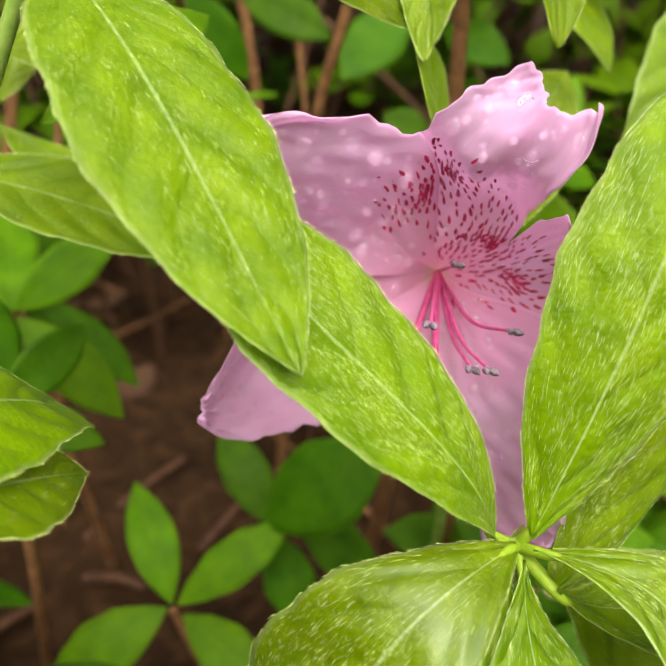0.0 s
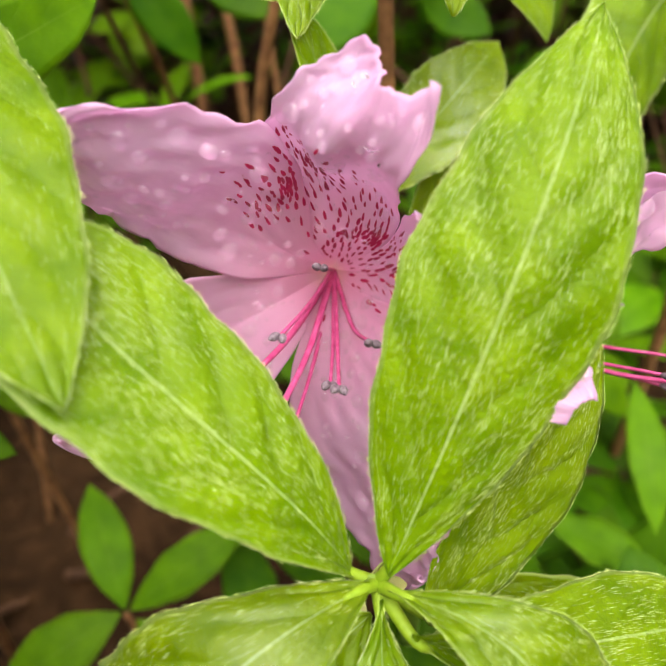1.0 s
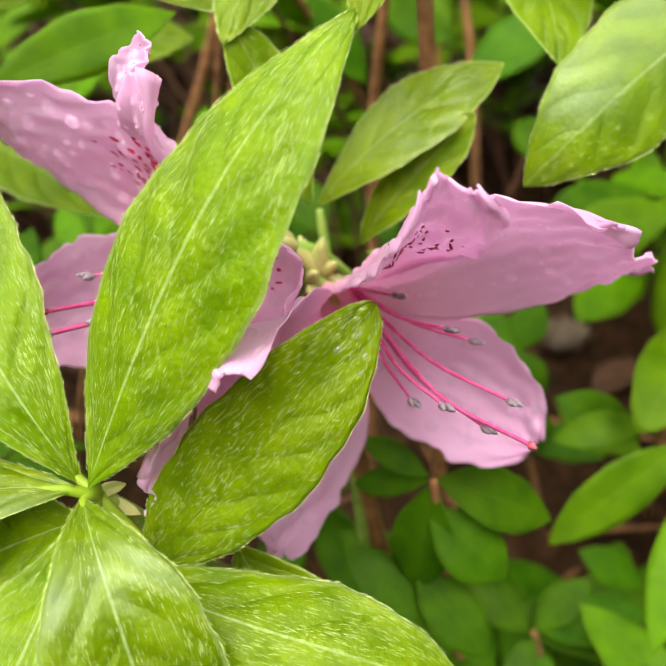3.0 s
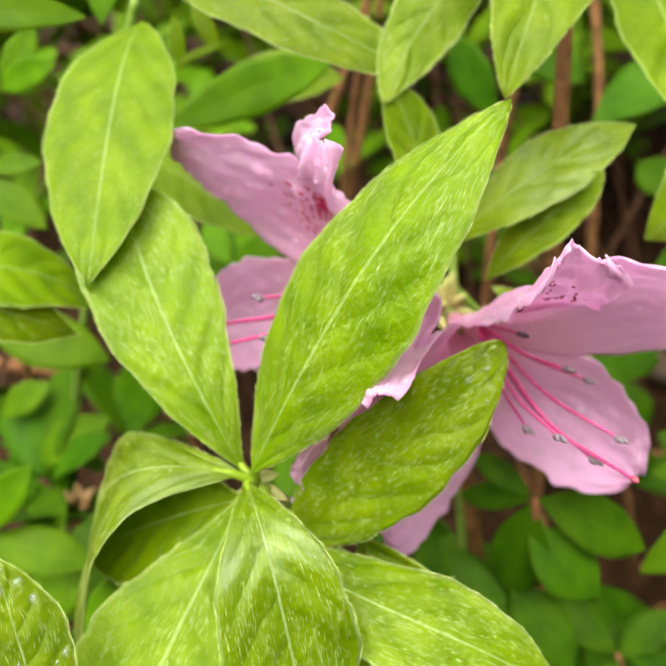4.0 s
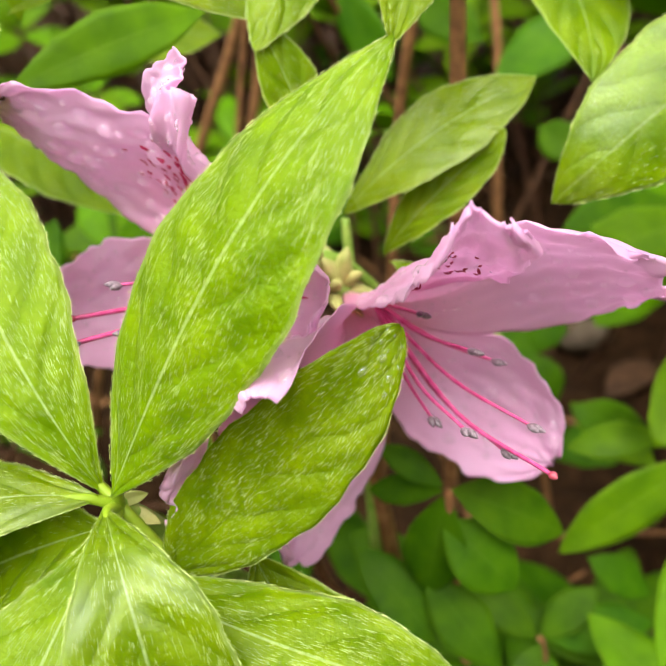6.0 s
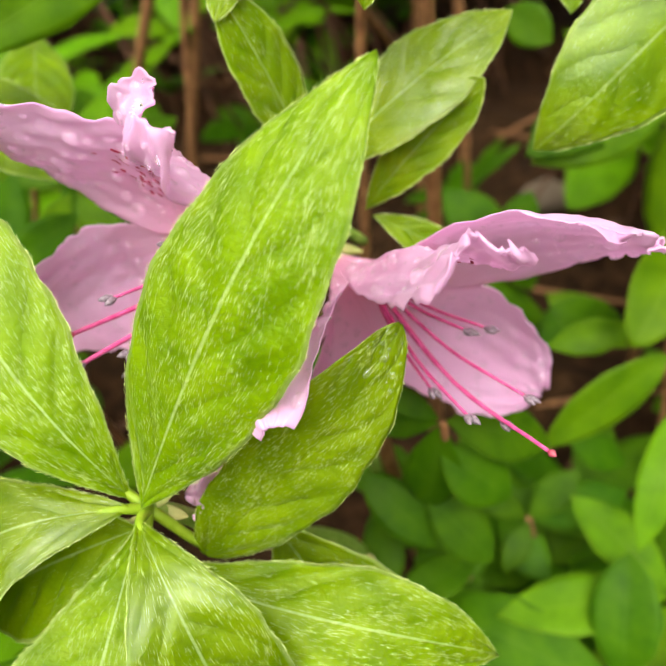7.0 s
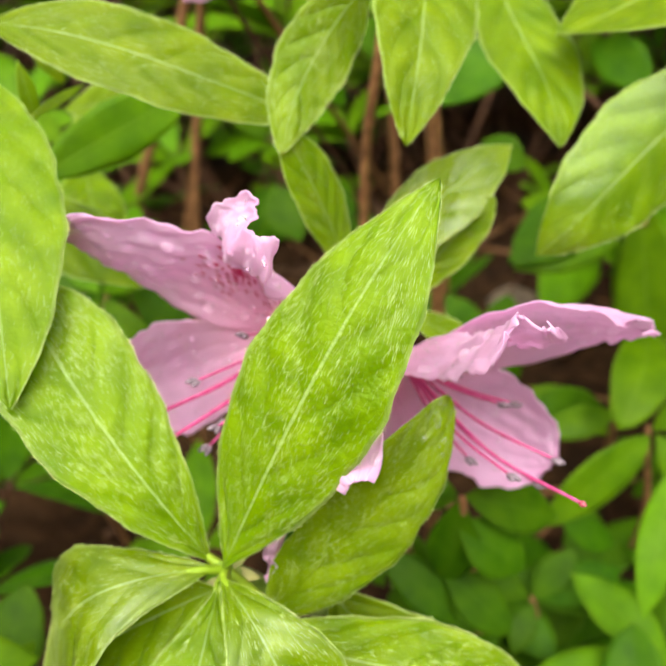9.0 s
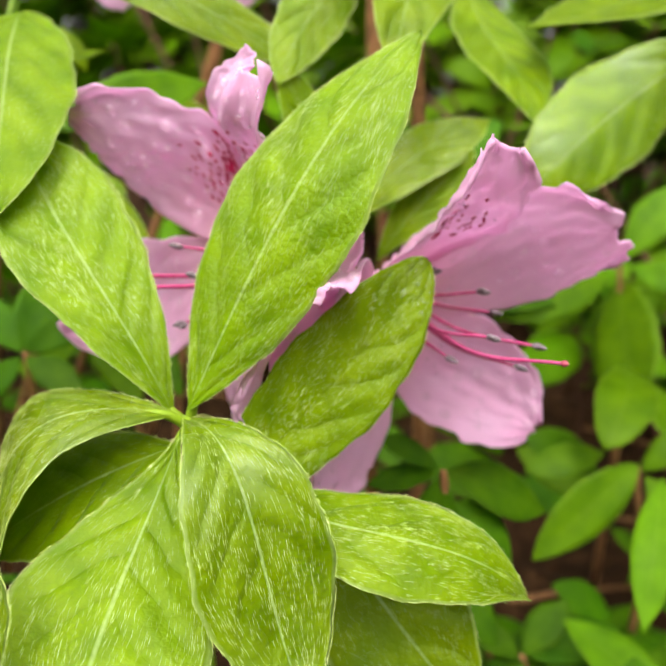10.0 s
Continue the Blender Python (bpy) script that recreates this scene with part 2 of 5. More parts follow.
class Blade:
    """The shape of a leaf or petal: a bent midrib from base to tip with two raised halves."""

    def __init__(self, base, tip, up, wide, bend=0.0, hook=0.0, sway=0.0, fold=0.1, a=1.0, b=0.8, quilt=0.0, veins=8.0,
                 ruffle=0.0, waves=5.0, cup=0.0, twist=0.0, seed=0, notch=0.0, crumple=0.0, dent=0.0):
        self.base, self.tip = np.array(base, float), np.array(tip, float)
        axis = self.tip - self.base
        self.length = np.linalg.norm(axis)
        axis = axis / self.length
        self.up = unit(np.array(up, float) - axis * np.dot(axis, up))
        self.side = np.cross(axis, self.up)
        self.wide, self.bend, self.hook, self.sway, self.fold = wide, bend, hook, sway, fold
        self.a, self.b, self.quilt, self.veins, self.ruffle, self.waves, self.cup, self.notch = a, b, quilt, veins, ruffle, waves, cup, notch
        self.twist, self.crumple, self.dent, self.funnel = twist, crumple, dent, None
        rng = np.random.RandomState(seed)
        self.phase = rng.uniform(0, 6.28, 6)

    def midrib(self, u):
        u = np.asarray(u, float)[..., None]
        q = u * (1 - u) * self.length
        return self.base + u * (self.tip - self.base) + 4 * q * (self.bend * self.up + self.sway * self.side) + 10 * q * (1 - 2 * u) * self.hook * self.up

    def half_width(self, u):
        um = self.a / (self.a + self.b)
        return np.clip(u, 0, 1) ** self.a * np.clip(1 - u, 0, 1) ** self.b / (um ** self.a * (1 - um) ** self.b) * self.wide * self.length

    def at(self, u, v):
        """Points and normals for arrays u (0 base, 1 tip) and v (-1 to 1 across)."""
        u, v = np.broadcast_arrays(np.asarray(u, float), np.asarray(v, float))
        e = 1e-3
        m = self.midrib(u)
        tang = self.midrib(u + e) - self.midrib(u - e)
        tang /= np.linalg.norm(tang, axis=-1, keepdims=True)
        sv = self.side - tang * (tang @ self.side)[..., None]
        sv /= np.linalg.norm(sv, axis=-1, keepdims=True)
        nv = np.cross(sv, tang)
        g = (self.twist * (u - 0.4))[..., None]
        sv, nv = sv * np.cos(g) + nv * np.sin(g), nv * np.cos(g) - sv * np.sin(g)
        w = self.half_width(u)
        p = self.phase
        edge = np.abs(v) ** 3
        w = w * (1 + edge * (0.025 * np.sin(23 * u + p[0]) + 0.015 * np.sin(57 * u + p[1] * (1 + (v > 0)))))
        if self.ruffle:
            w = w * (1 + edge * np.clip(u * 2.5 - 0.8, 0, 1) * (0.03 * np.sin(41 * u + p[2] * (1 + (v > 0))) + 0.022 * np.sin(83 * u + p[3] + 2 * v)))
        rise = (np.sqrt(v * v + 0.01) - 0.1) * np.sin(self.fold) + self.cup * v * v
        flat = v * (np.cos(self.fold) - 0.2 * abs(self.cup) * np.abs(v))
        h = rise * w
        if self.quilt:
            wave = (u - 0.26 * np.abs(v) ** 1.3 + 0.06 * (v > 0) + 0.012 * np.sin(7 * v + p[4]) + 0.01 * np.sin(11 * u + p[5])) * self.veins
            h = h + self.quilt * self.length * (np.sqrt(np.sin(np.pi * wave) ** 2 + 0.05) - 0.65) * np.sin(np.pi * np.clip(u, 0, 1)) * (1 - v ** 4) * np.abs(v) ** 0.5
            h = h + 0.006 * self.length * np.sin(9 * u + p[2] + 2 * v) * v * v
        if self.ruffle:
            k = self.ruffle * self.length * np.clip((u - 0.35) / 0.65, 0, 1)
            grow = np.clip(np.abs(v), 0, 1) ** 2 + 0.9 * np.clip((u - 0.75) / 0.25, 0, 1) ** 2
            ang = v * self.waves + np.sign(v) * u * 9.0
            h = h + k * grow * (np.sin(ang * 1.7 + p[3]) + 0.6 * np.sin(ang * 3.9 + p[4]) + 0.35 * np.sin(ang * 8.3 + p[5]))
            h = h + 0.02 * self.length * np.sin(5 * u + 2.5 * v + p[2])
        if self.crumple:
            x, y = u * self.length * 1000, v * w * 1000
            wr = np.sin(0.55 * x + 0.9 * y + p[0]) * np.sin(0.8 * y - 0.35 * x + p[1]) + 0.6 * np.sin(1.3 * x + 0.5 * y + p[2]) * np.sin(1.7 * y + p[3]) + 0.35 * np.sin(2.9 * x - 2.1 * y + p[4]) * np.sin(2.6 * y + 1.1 * x + p[5])
            h = h + self.crumple * self.length * wr * np.clip(u * 3, 0, 1)
        pts = m + flat[..., None] * w[..., None] * sv + h[..., None] * nv
        if self.notch:
            tipness = np.clip((u - 0.8) / 0.2, 0, 1)
            wob = np.sin(v * 7 + p[0]) + 0.7 * np.sin(v * 15 + p[1]) + 0.4 * np.sin(v * 31 + p[2])
            pts = pts + (self.notch * self.length * tipness * wob)[..., None] * tang
        if self.dent:
            pts = pts - (self.dent * self.length * np.clip((u - 0.6) / 0.4, 0, 1) ** 2 * np.exp(-(v / 0.4) ** 2))[..., None] * tang
        if self.funnel is not None:
            pts = self.fused(u, v, pts)
        return pts, nv

    def join(self, axis, seam_low, seam_high, starts=(0.18, 0.18), ends=(0.62, 0.62), flare=0.5):
        """Fuse the lower part with the neighbours: seams are directions scaled by their reach, for v = -1 and v = +1."""
        self.funnel = (unit(axis), np.array(seam_low, float), np.array(seam_high, float), starts, ends, flare)

    def fused(self, u, v, pts):
        axis, low, high, starts, ends, flare = self.funnel
        w = np.clip(v * 0.5 + 0.5, 0, 1)
        start, end = starts[0] + (starts[1] - starts[0]) * w, ends[0] + (ends[1] - ends[0]) * w
        s = np.clip((u - start) / (end - start), 0, 1)
        s = s * s * (3 - 2 * s)
        k = (np.abs(v) ** 1.4)[..., None]
        seam = np.where((v < 0)[..., None], low, high)
        ray = (1 - k) * (self.tip - self.base) + k * seam
        q = np.clip(1 - u / 0.55, 0, 1)[..., None] * flare
        reach = np.linalg.norm(ray, axis=-1, keepdims=True)
        d = ray / reach + axis * q * 1.2
        d /= np.linalg.norm(d, axis=-1, keepdims=True)
        cone = self.base + d * reach * u[..., None]
        return cone * (1 - s)[..., None] + pts * s[..., None]

    def grid(self, nu, nv, u0=0.0, u1=1.0):
        s = np.linspace(0, 1, nu + 1)
        u = u0 + (u1 - u0) * (0.5 * s + 0.5 * (1 - np.cos(np.pi * s)) / 2)
        v = np.linspace(-1, 1, nv + 1)
        return np.meshgrid(u, v, indexing="ij")


def blade_mesh(name, shape, nu, nv, material, parent, label="", thick=0.00022, u1=0.999):
    U, V = shape.grid(nu, nv, 0.004, u1)
    top, _ = shape.at(U, V)
    du, dv = np.gradient(top, axis=0), np.gradient(top, axis=1)
    nrm = np.cross(du, dv)
    nrm /= np.linalg.norm(nrm, axis=-1, keepdims=True) + 1e-12
    if np.mean((nrm * shape.up).sum(-1)) < 0:
        nrm = -nrm
    low = top - nrm * (thick * (1 - 0.6 * np.abs(V) ** 4))[..., None]
    a, b = nu + 1, nv + 1
    k = np.arange(a * b).reshape(a, b)
    q = np.stack([k[:-1, :-1], k[1:, :-1], k[1:, 1:], k[:-1, 1:]], -1).reshape(-1, 4)
    off = a * b
    rim = np.concatenate([k[:, 0], k[-1, 1:], k[-2::-1, -1], k[0, -2:0:-1]])
    nxt = np.roll(rim, -1)
    faces = q[:, ::-1].tolist() + (q + off).tolist() + np.stack([rim, rim + off, nxt + off, nxt], -1)[:, ::-1].tolist()
    uv = np.stack([U, V * 0.5 + 0.5], -1).reshape(-1, 2)
    return mesh_object(name, np.concatenate([top.reshape(-1, 3), low.reshape(-1, 3)]), faces, material, parent, label, np.concatenate([uv, uv]))


def hair_mesh(shape, count, parent, seed, length=0.0011, width=0.00005, fringe=520):
    """Short silvery hairs pressed to the leaf, pointing to its tip, with a fringe along the margin."""
    rng = np.random.RandomState(seed)
    u = np.concatenate([rng.uniform(0.03, 0.97, count), rng.uniform(0.02, 0.99, fringe)])
    v = np.concatenate([rng.uniform(-0.97, 0.97, count), np.where(rng.rand(fringe) < 0.5, -1.0, 1.0)])
    keep = np.concatenate([rng.rand(count) < np.clip(shape.half_width(u[:count]) / (shape.wide * shape.length), 0, 1), np.ones(fringe, bool)])
    patch = np.sin(13 * u + shape.phase[0] + 3 * v) + np.sin(5 * v - 7 * u + shape.phase[1]) + np.sin(21 * u + 9 * v + shape.phase[2])
    keep &= (rng.rand(len(u)) < np.clip(0.66 + 0.2 * patch, 0.2, 1)) | (np.abs(v) > 0.99)
    u, v = u[keep], v[keep]
    rim = np.abs(v) > 0.99
    p0, n0 = shape.at(u, v)
    size = length * rng.uniform(0.5, 1.35, len(u)) * np.where(rim, 0.7, 1.0)
    p1, _ = shape.at(np.clip(u + size / shape.length, 0, 1), v)
    d = p1 - p0
    d /= np.linalg.norm(d, axis=1, keepdims=True) + 1e-9
    out = np.cross(d, n0) * np.sign(v)[:, None]
    outward = np.where(((p0 - shape.midrib(u)) * out).sum(1) < 0, -1.0, 1.0)[:, None]
    lean = rng.normal(0, 0.07, len(u))[:, None]
    d = d + lean * np.cross(n0, d) + np.where(rim, rng.uniform(0.0, 0.4, len(u)), 0.0)[:, None] * out * outward
    d /= np.linalg.norm(d, axis=1, keepdims=True)
    s = np.cross(n0, d)
    base = p0 + n0 * 0.00004
    tipp = base + d * size[:, None] + n0 * (size * 0.06)[:, None]
    mid = base * 0.6 + tipp * 0.4 + n0 * 0.00004
    w = (width * rng.uniform(0.55, 1.25, len(u)))[:, None]
    verts = np.concatenate([base, mid - s * w / 2, mid + s * w / 2, mid + n0 * w * 0.5, tipp])
    k = len(u)
    i = np.arange(k)
    faces = np.concatenate([np.stack(q, 1) for q in ((i, i + 3 * k, i + k), (i, i + 2 * k, i + 3 * k), (i + k, i + 3 * k, i + 4 * k), (i + 3 * k, i + 2 * k, i + 4 * k))]).tolist()
    ob = mesh_object("hairs", verts, faces, HAIR, parent)
    return tagged(ob, "fine silvery hairs on the leaf", kind="stuff")


def tube_mesh(name, pts, radii, material, parent, label="", sides=8):
    """A round tapered stem along a smooth line through pts."""
    pts = np.array(pts, float)
    n = len(pts)
    if n > 2:
        t = np.linspace(0, n - 1, (n - 1) * 6 + 1)
        i = np.clip(t.astype(int), 0, n - 2)
        s = (t - i)[:, None]
        ext = np.concatenate([[2 * pts[0] - pts[1]], pts, [2 * pts[-1] - pts[-2]]])
        p0, p1, p2, p3 = ext[i], ext[i + 1], ext[i + 2], ext[i + 3]
        line = 0.5 * (2 * p1 + (p2 - p0) * s + (2 * p0 - 5 * p1 + 4 * p2 - p3) * s ** 2 + (3 * p1 - p0 - 3 * p2 + p3) * s ** 3)
        rad = np.interp(t, np.arange(n), radii)
    else:
        line, rad = pts, np.array(radii, float)
    tang = np.gradient(line, axis=0)
    tang /= np.linalg.norm(tang, axis=1, keepdims=True)
    ref = np.array([0.3, 0.9, 0.2]) if abs(tang[0] @ np.array([0.3, 0.9, 0.2])) < 0.8 else np.array([0.9, -0.1, 0.3])
    e1 = np.cross(tang, ref)
    e1 /= np.linalg.norm(e1, axis=1, keepdims=True)
    e2 = np.cross(tang, e1)
    ang = np.linspace(0, 2 * np.pi, sides, endpoint=False)
    ring = line[:, None] + rad[:, None, None] * (np.cos(ang)[None, :, None] * e1[:, None] + np.sin(ang)[None, :, None] * e2[:, None])
    m = len(line)
    verts = np.concatenate([ring.reshape(-1, 3), line[:1] - tang[:1] * rad[0] * 0.4, line[-1:] + tang[-1:] * rad[-1] * 0.6])
    faces = []
    for r in range(m - 1):
        for c in range(sides):
            d = (c + 1) % sides
            faces.append((r * sides + c, r * sides + d, (r + 1) * sides + d, (r + 1) * sides + c))
    for c in range(sides):
        d = (c + 1) % sides
        faces.append((m * sides, d, c))
        faces.append((m * sides + 1, (m - 1) * sides + c, (m - 1) * sides + d))
    return mesh_object(name, verts, faces, material, parent, label)


def egg_mesh(name, centre, axis, length, radius, material, parent, label="", seed=0, rough=0.06):
    """A small rounded body, pointed at one end."""
    axis = unit(axis)
    e1 = unit(np.cross(axis, (0.31, 0.52, 0.8)))
    e2 = np.cross(axis, e1)
    rng = np.random.RandomState(seed)
    rows, sides = 8, 10
    verts, faces = [], []
    for r in range(rows + 1):
        s = r / rows
        rad = radius * math.sin(math.pi * (0.04 + 0.93 * s)) ** 0.8 * (1.0 - 0.25 * s)
        for c in range(sides):
            g = 2 * math.pi * c / sides
            k = rad * (1 + rough * rng.uniform(-1, 1))
            verts.append(np.asarray(centre) + axis * (s - 0.5) * length + e1 * k * math.cos(g) + e2 * k * math.sin(g))
    for r in range(rows):
        for c in range(sides):
            d = (c + 1) % sides
            faces.append((r * sides + c, r * sides + d, (r + 1) * sides + d, (r + 1) * sides + c))
    faces.append(tuple(range(sides))[::-1])
    faces.append(tuple(rows * sides + c for c in range(sides)))
    return mesh_object(name, verts, faces, material, parent, label)


# ---- ground ----
def ground_sheet():
    rng = np.random.RandomState(4)
    r = np.concatenate([np.linspace(0, 1.2, 90), np.geomspace(1.25, 400, 26)])
    g = np.linspace(0, 2 * np.pi, 121)[:-1]
    R, G = np.meshgrid(r, g, indexing="ij")
    x, y = R * np.cos(G) + 0.05, R * np.sin(G) + 0.3
    z = np.zeros_like(x)
    near = np.clip(1.4 - R, 0, 1)
    for _ in range(26):
        kx, ky, ph = rng.normal(0, 45), rng.normal(0, 45), rng.uniform(0, 6.28)
        z += 0.0016 * near * np.sin(kx * x + ky * y + ph)
    n, m = R.shape
    k = np.arange(n * m).reshape(n, m)
    nxt = np.roll(k, -1, axis=1)
    faces = np.stack([k[:-1], k[1:], nxt[1:], nxt[:-1]], -1).reshape(-1, 4).tolist()
    ob = mesh_object("ground", np.stack([x, y, z], -1).reshape(-1, 3), faces, SOIL)
    return tagged(ob, "dark brown mulched soil under the bush", "ground", kind="structure")


ground_sheet()


# ---- leafy shoots ----
LEAF_SHAPES = {}


def leaf_part(parent, base, tip, up, wide, bend, hook, sway, fold, a, b, cup=-0.08, twist=0.0, material=YOUNG, hairs=0, coarse=False, fine=True, seed=0, quilt=0.021, node=None, label=""):
    shape = Blade(base, tip, up, wide, bend, hook, sway, fold, a, b, quilt=quilt, veins=6.0, cup=cup, twist=twist, seed=seed)
    ob = blade_mesh("leaf", shape, 44 if fine else 16, 24 if fine else 8, material, parent, label)
    LEAF_SHAPES[ob.name] = shape
    if hairs:
        hair_mesh(shape, int(hairs * (1.3 if coarse else 1.55)), ob, seed + 50, 0.0008 if coarse else 0.0011, 0.000033 if coarse else 0.00003)
    if node is not None:
        a0, a1 = shape.midrib(0.025), shape.midrib(0.1)
        tube_mesh("leaf_stalk", [np.array(node, float), a0 - shape.up * 0.0006, a1 - shape.up * 0.0007], [0.0008, 0.00062, 0.00012], STALK, ob)
    return ob


J = np.array((0.0198, 0.0522, 0.1403))
shoot = thing("azalea_shoot", "young azalea shoot with a whorl of hairy bright green leaves", "shoot", "azalea shoots")
long_leaf = leaf_part(shoot, base=(0.0212, 0.052, 0.1415), tip=(0.0423, 0.0814, 0.1863), up=(0.07, -0.85, 0.52), wide=0.169, bend=0.097, hook=-0.014, sway=-0.001, fold=-0.069, a=0.95, b=0.95, cup=-0.095, twist=0.231, hairs=4360, seed=1, node=J + (0.0004, 0.0012, -0.0016))
leaf_part(shoot, base=(0.018, 0.0534, 0.1398), tip=(-0.0098, 0.0607, 0.1746), up=(0.66, -0.43, 0.62), wide=0.205, bend=0.081, hook=0.030, sway=-0.039, fold=0.168, a=0.99, b=0.45, cup=-0.079, twist=0.108, hairs=3876, seed=2, node=J + (0.0004, 0.0012, -0.0016))
wet_leaf = leaf_part(shoot, base=(0.0259, 0.0542, 0.1302), tip=(0.0445, 0.0779, 0.1568), up=(0.56, -0.77, 0.29), wide=0.191, bend=0.070, hook=-0.026, sway=0.005, fold=0.215, a=0.58, b=0.64, cup=-0.076, twist=-0.341, coarse=True, material=DOWNY, hairs=3149, seed=3, node=J + (0.0004, 0.0012, -0.0016))
leaf_part(shoot, base=(0.0198, 0.0516, 0.1411), tip=(-0.0055, 0.0345, 0.1158), up=(-0.33, -0.59, 0.73), wide=0.314, bend=0.242, hook=0.084, sway=0.052, fold=0.015, a=0.82, b=0.29, cup=-0.084, twist=-0.090, material=WET, hairs=2664, seed=4, node=J + (0.0004, 0.0012, -0.0016))
leaf_part(shoot, base=(0.0207, 0.0512, 0.1394), tip=(0.0259, 0.0225, 0.1193), up=(0.35, -0.49, 0.8), wide=0.349, bend=-0.028, hook=-0.032, sway=0.022, fold=-0.150, a=1.46, b=0.53, cup=0.073, twist=-0.090, hairs=2000, seed=5, node=J + (0.0004, 0.0012, -0.0016))
leaf_part(shoot, base=(0.0212, 0.051, 0.141), tip=(0.0446, 0.0368, 0.1185), up=(0.53, -0.36, 0.77), wide=0.238, bend=0.190, hook=0.095, sway=-0.005, fold=0.185, a=1.16, b=0.80, cup=-0.077, twist=0.102, hairs=2000, material=WET, seed=6, node=J + (0.0004, 0.0012, -0.0016))
leaf_part(shoot, base=(0.0234, 0.0476, 0.1389), tip=(0.0624, 0.0634, 0.1173), up=(0.52, -0.13, 0.84), wide=0.156, bend=0.029, hook=-0.062, sway=0.034, fold=-0.268, a=1.36, b=1.05, cup=0.075, twist=-0.454, hairs=1900, seed=7, node=J + (0.0004, 0.0012, -0.0016))
leaf_part(shoot, base=(0.0197, 0.0514, 0.1368), tip=(-0.0025, 0.0372, 0.1245), up=(-0.4, -0.7, 0.6), wide=0.3, bend=0.060, hook=0, sway=0, fold=0.150, a=1.05, b=1.0, cup=-0.08, twist=0, hairs=300, seed=8)
leaf_part(shoot, base=(0.0295, 0.0642, 0.1257), tip=(0.0571, 0.059, 0.0998), up=(0.3, -0.8, 0.5), wide=0.280, bend=0.060, hook=0, sway=0, fold=0.150, a=1.05, b=1.0, cup=-0.08, twist=0, hairs=969, seed=9)
tube_mesh("stem", [J + (0, 0.0005, -0.0006), J + (0.001, 0.004, -0.006), J + (0.004, 0.012, -0.022), J + (0.006, 0.035, -0.06), J + (0.004, 0.06, -0.145)], [0.0009, 0.0012, 0.0014, 0.0017, 0.0022], STEM, shoot)
for k, (d, w, mat) in enumerate((
        (dict(base=(0.0191, 0.0538, 0.1383), tip=(0.0219, 0.0564, 0.1389), up=(0.46, -0.63, 0.63), wide=0.240, bend=0.150, hook=0, sway=0, fold=0.500, a=1.05, b=1.0, cup=-0.08, twist=0), 1, BUD),
        (dict(base=(0.0188, 0.0538, 0.1371), tip=(0.0234, 0.0561, 0.135), up=(0.49, -0.25, 0.83), wide=0.190, bend=0.100, hook=0, sway=0, fold=0.500, a=1.05, b=1.0, cup=-0.08, twist=0), 1, BUD),
        (dict(base=(0.0163, 0.0526, 0.1349), tip=(0.008, 0.0465, 0.134), up=(0.18, -0.38, 0.91), wide=0.130, bend=-0.100, hook=0, sway=0, fold=0.500, a=1.05, b=1.0, cup=-0.08, twist=0), 0, DRYBUD),
        (dict(base=(0.0188, 0.0529, 0.1373), tip=(0.0177, 0.0502, 0.1333), up=(-0.17, -0.78, 0.6), wide=0.260, bend=0.100, hook=0, sway=0, fold=0.500, a=1.05, b=1.0, cup=-0.08, twist=0), 0, BUD))):
    blade_mesh("bud_scale", Blade(**d, seed=k), 14, 8, mat, shoot, "cream bud scale" if w else "dry bud scale with a brown tip")


def rooted(parent, node, lean=(0.0, 0.03), radius=0.0012, material=TWIG):
    """A stem from the leaf cluster down into the soil."""
    node = np.array(node, float)
    foot = np.array((node[0] + lean[0], node[1] + lean[1], -0.004))
    mid = node * 0.6 + foot * 0.4 + (0.004, -0.006, 0)
    tube_mesh("stem", [node, node * 0.85 + mid * 0.15, mid, foot], [radius * 0.75, radius * 0.9, radius * 1.1, radius * 1.5], material, parent)


upper = thing("azalea_shoot", "azalea shoot with bright green leaves hanging over the flowers", "shoot", "azalea shoots")
leaf_part(upper, base=(-0.0302, 0.0839, 0.195), tip=(-0.0026, 0.0482, 0.1656), up=(0.37, -0.4, 0.84), wide=0.183, bend=0.061, hook=0.012, sway=-0.000, fold=0.101, a=0.90, b=0.93, cup=-0.084, twist=0.001, hairs=1453, seed=11)
leaf_part(upper, base=(-0.0265, 0.0842, 0.2031), tip=(0.0136, 0.1052, 0.1847), up=(0.56, -0.51, 0.65), wide=0.145, bend=0.094, hook=0.022, sway=0.014, fold=0.087, a=0.85, b=0.91, cup=-0.085, twist=0.069, hairs=1816, seed=12)
rooted(upper, (-0.0296, 0.0832, 0.1984), (-0.12, 0.0), 0.0011, STEM)
egg_mesh("speck", np.array((0.0015, 0.0984, 0.1909)) + (0, -0.0009, 0.0012), (0.6, 0.2, 0.3), 0.0015, 0.0005, ANTHER, upper, "dark speck on the leaf")
hidden = thing("azalea_shoot", "azalea shoot with a downy green leaf and brown stem", "shoot", "azalea shoots")
leaf_part(hidden, base=(-0.0595, 0.126, 0.1653), tip=(-0.0294, 0.0948, 0.159), up=(0.31, 0.11, 0.94), wide=0.150, bend=0.043, hook=-0.004, sway=0.011, fold=0.111, a=1.12, b=0.72, cup=-0.083, twist=-0.075, hairs=1453, seed=13)
leaf_part(hidden, base=(-0.057, 0.1227, 0.1699), tip=(-0.0529, 0.1348, 0.1817), up=(0.39, -0.71, 0.59), wide=0.200, bend=0.060, hook=0, sway=0, fold=0.150, a=1.05, b=1.0, cup=-0.08, twist=0, hairs=362, seed=14)
rooted(hidden, (-0.0675, 0.1324, 0.1629), (-0.12, 0.03), 0.0008)

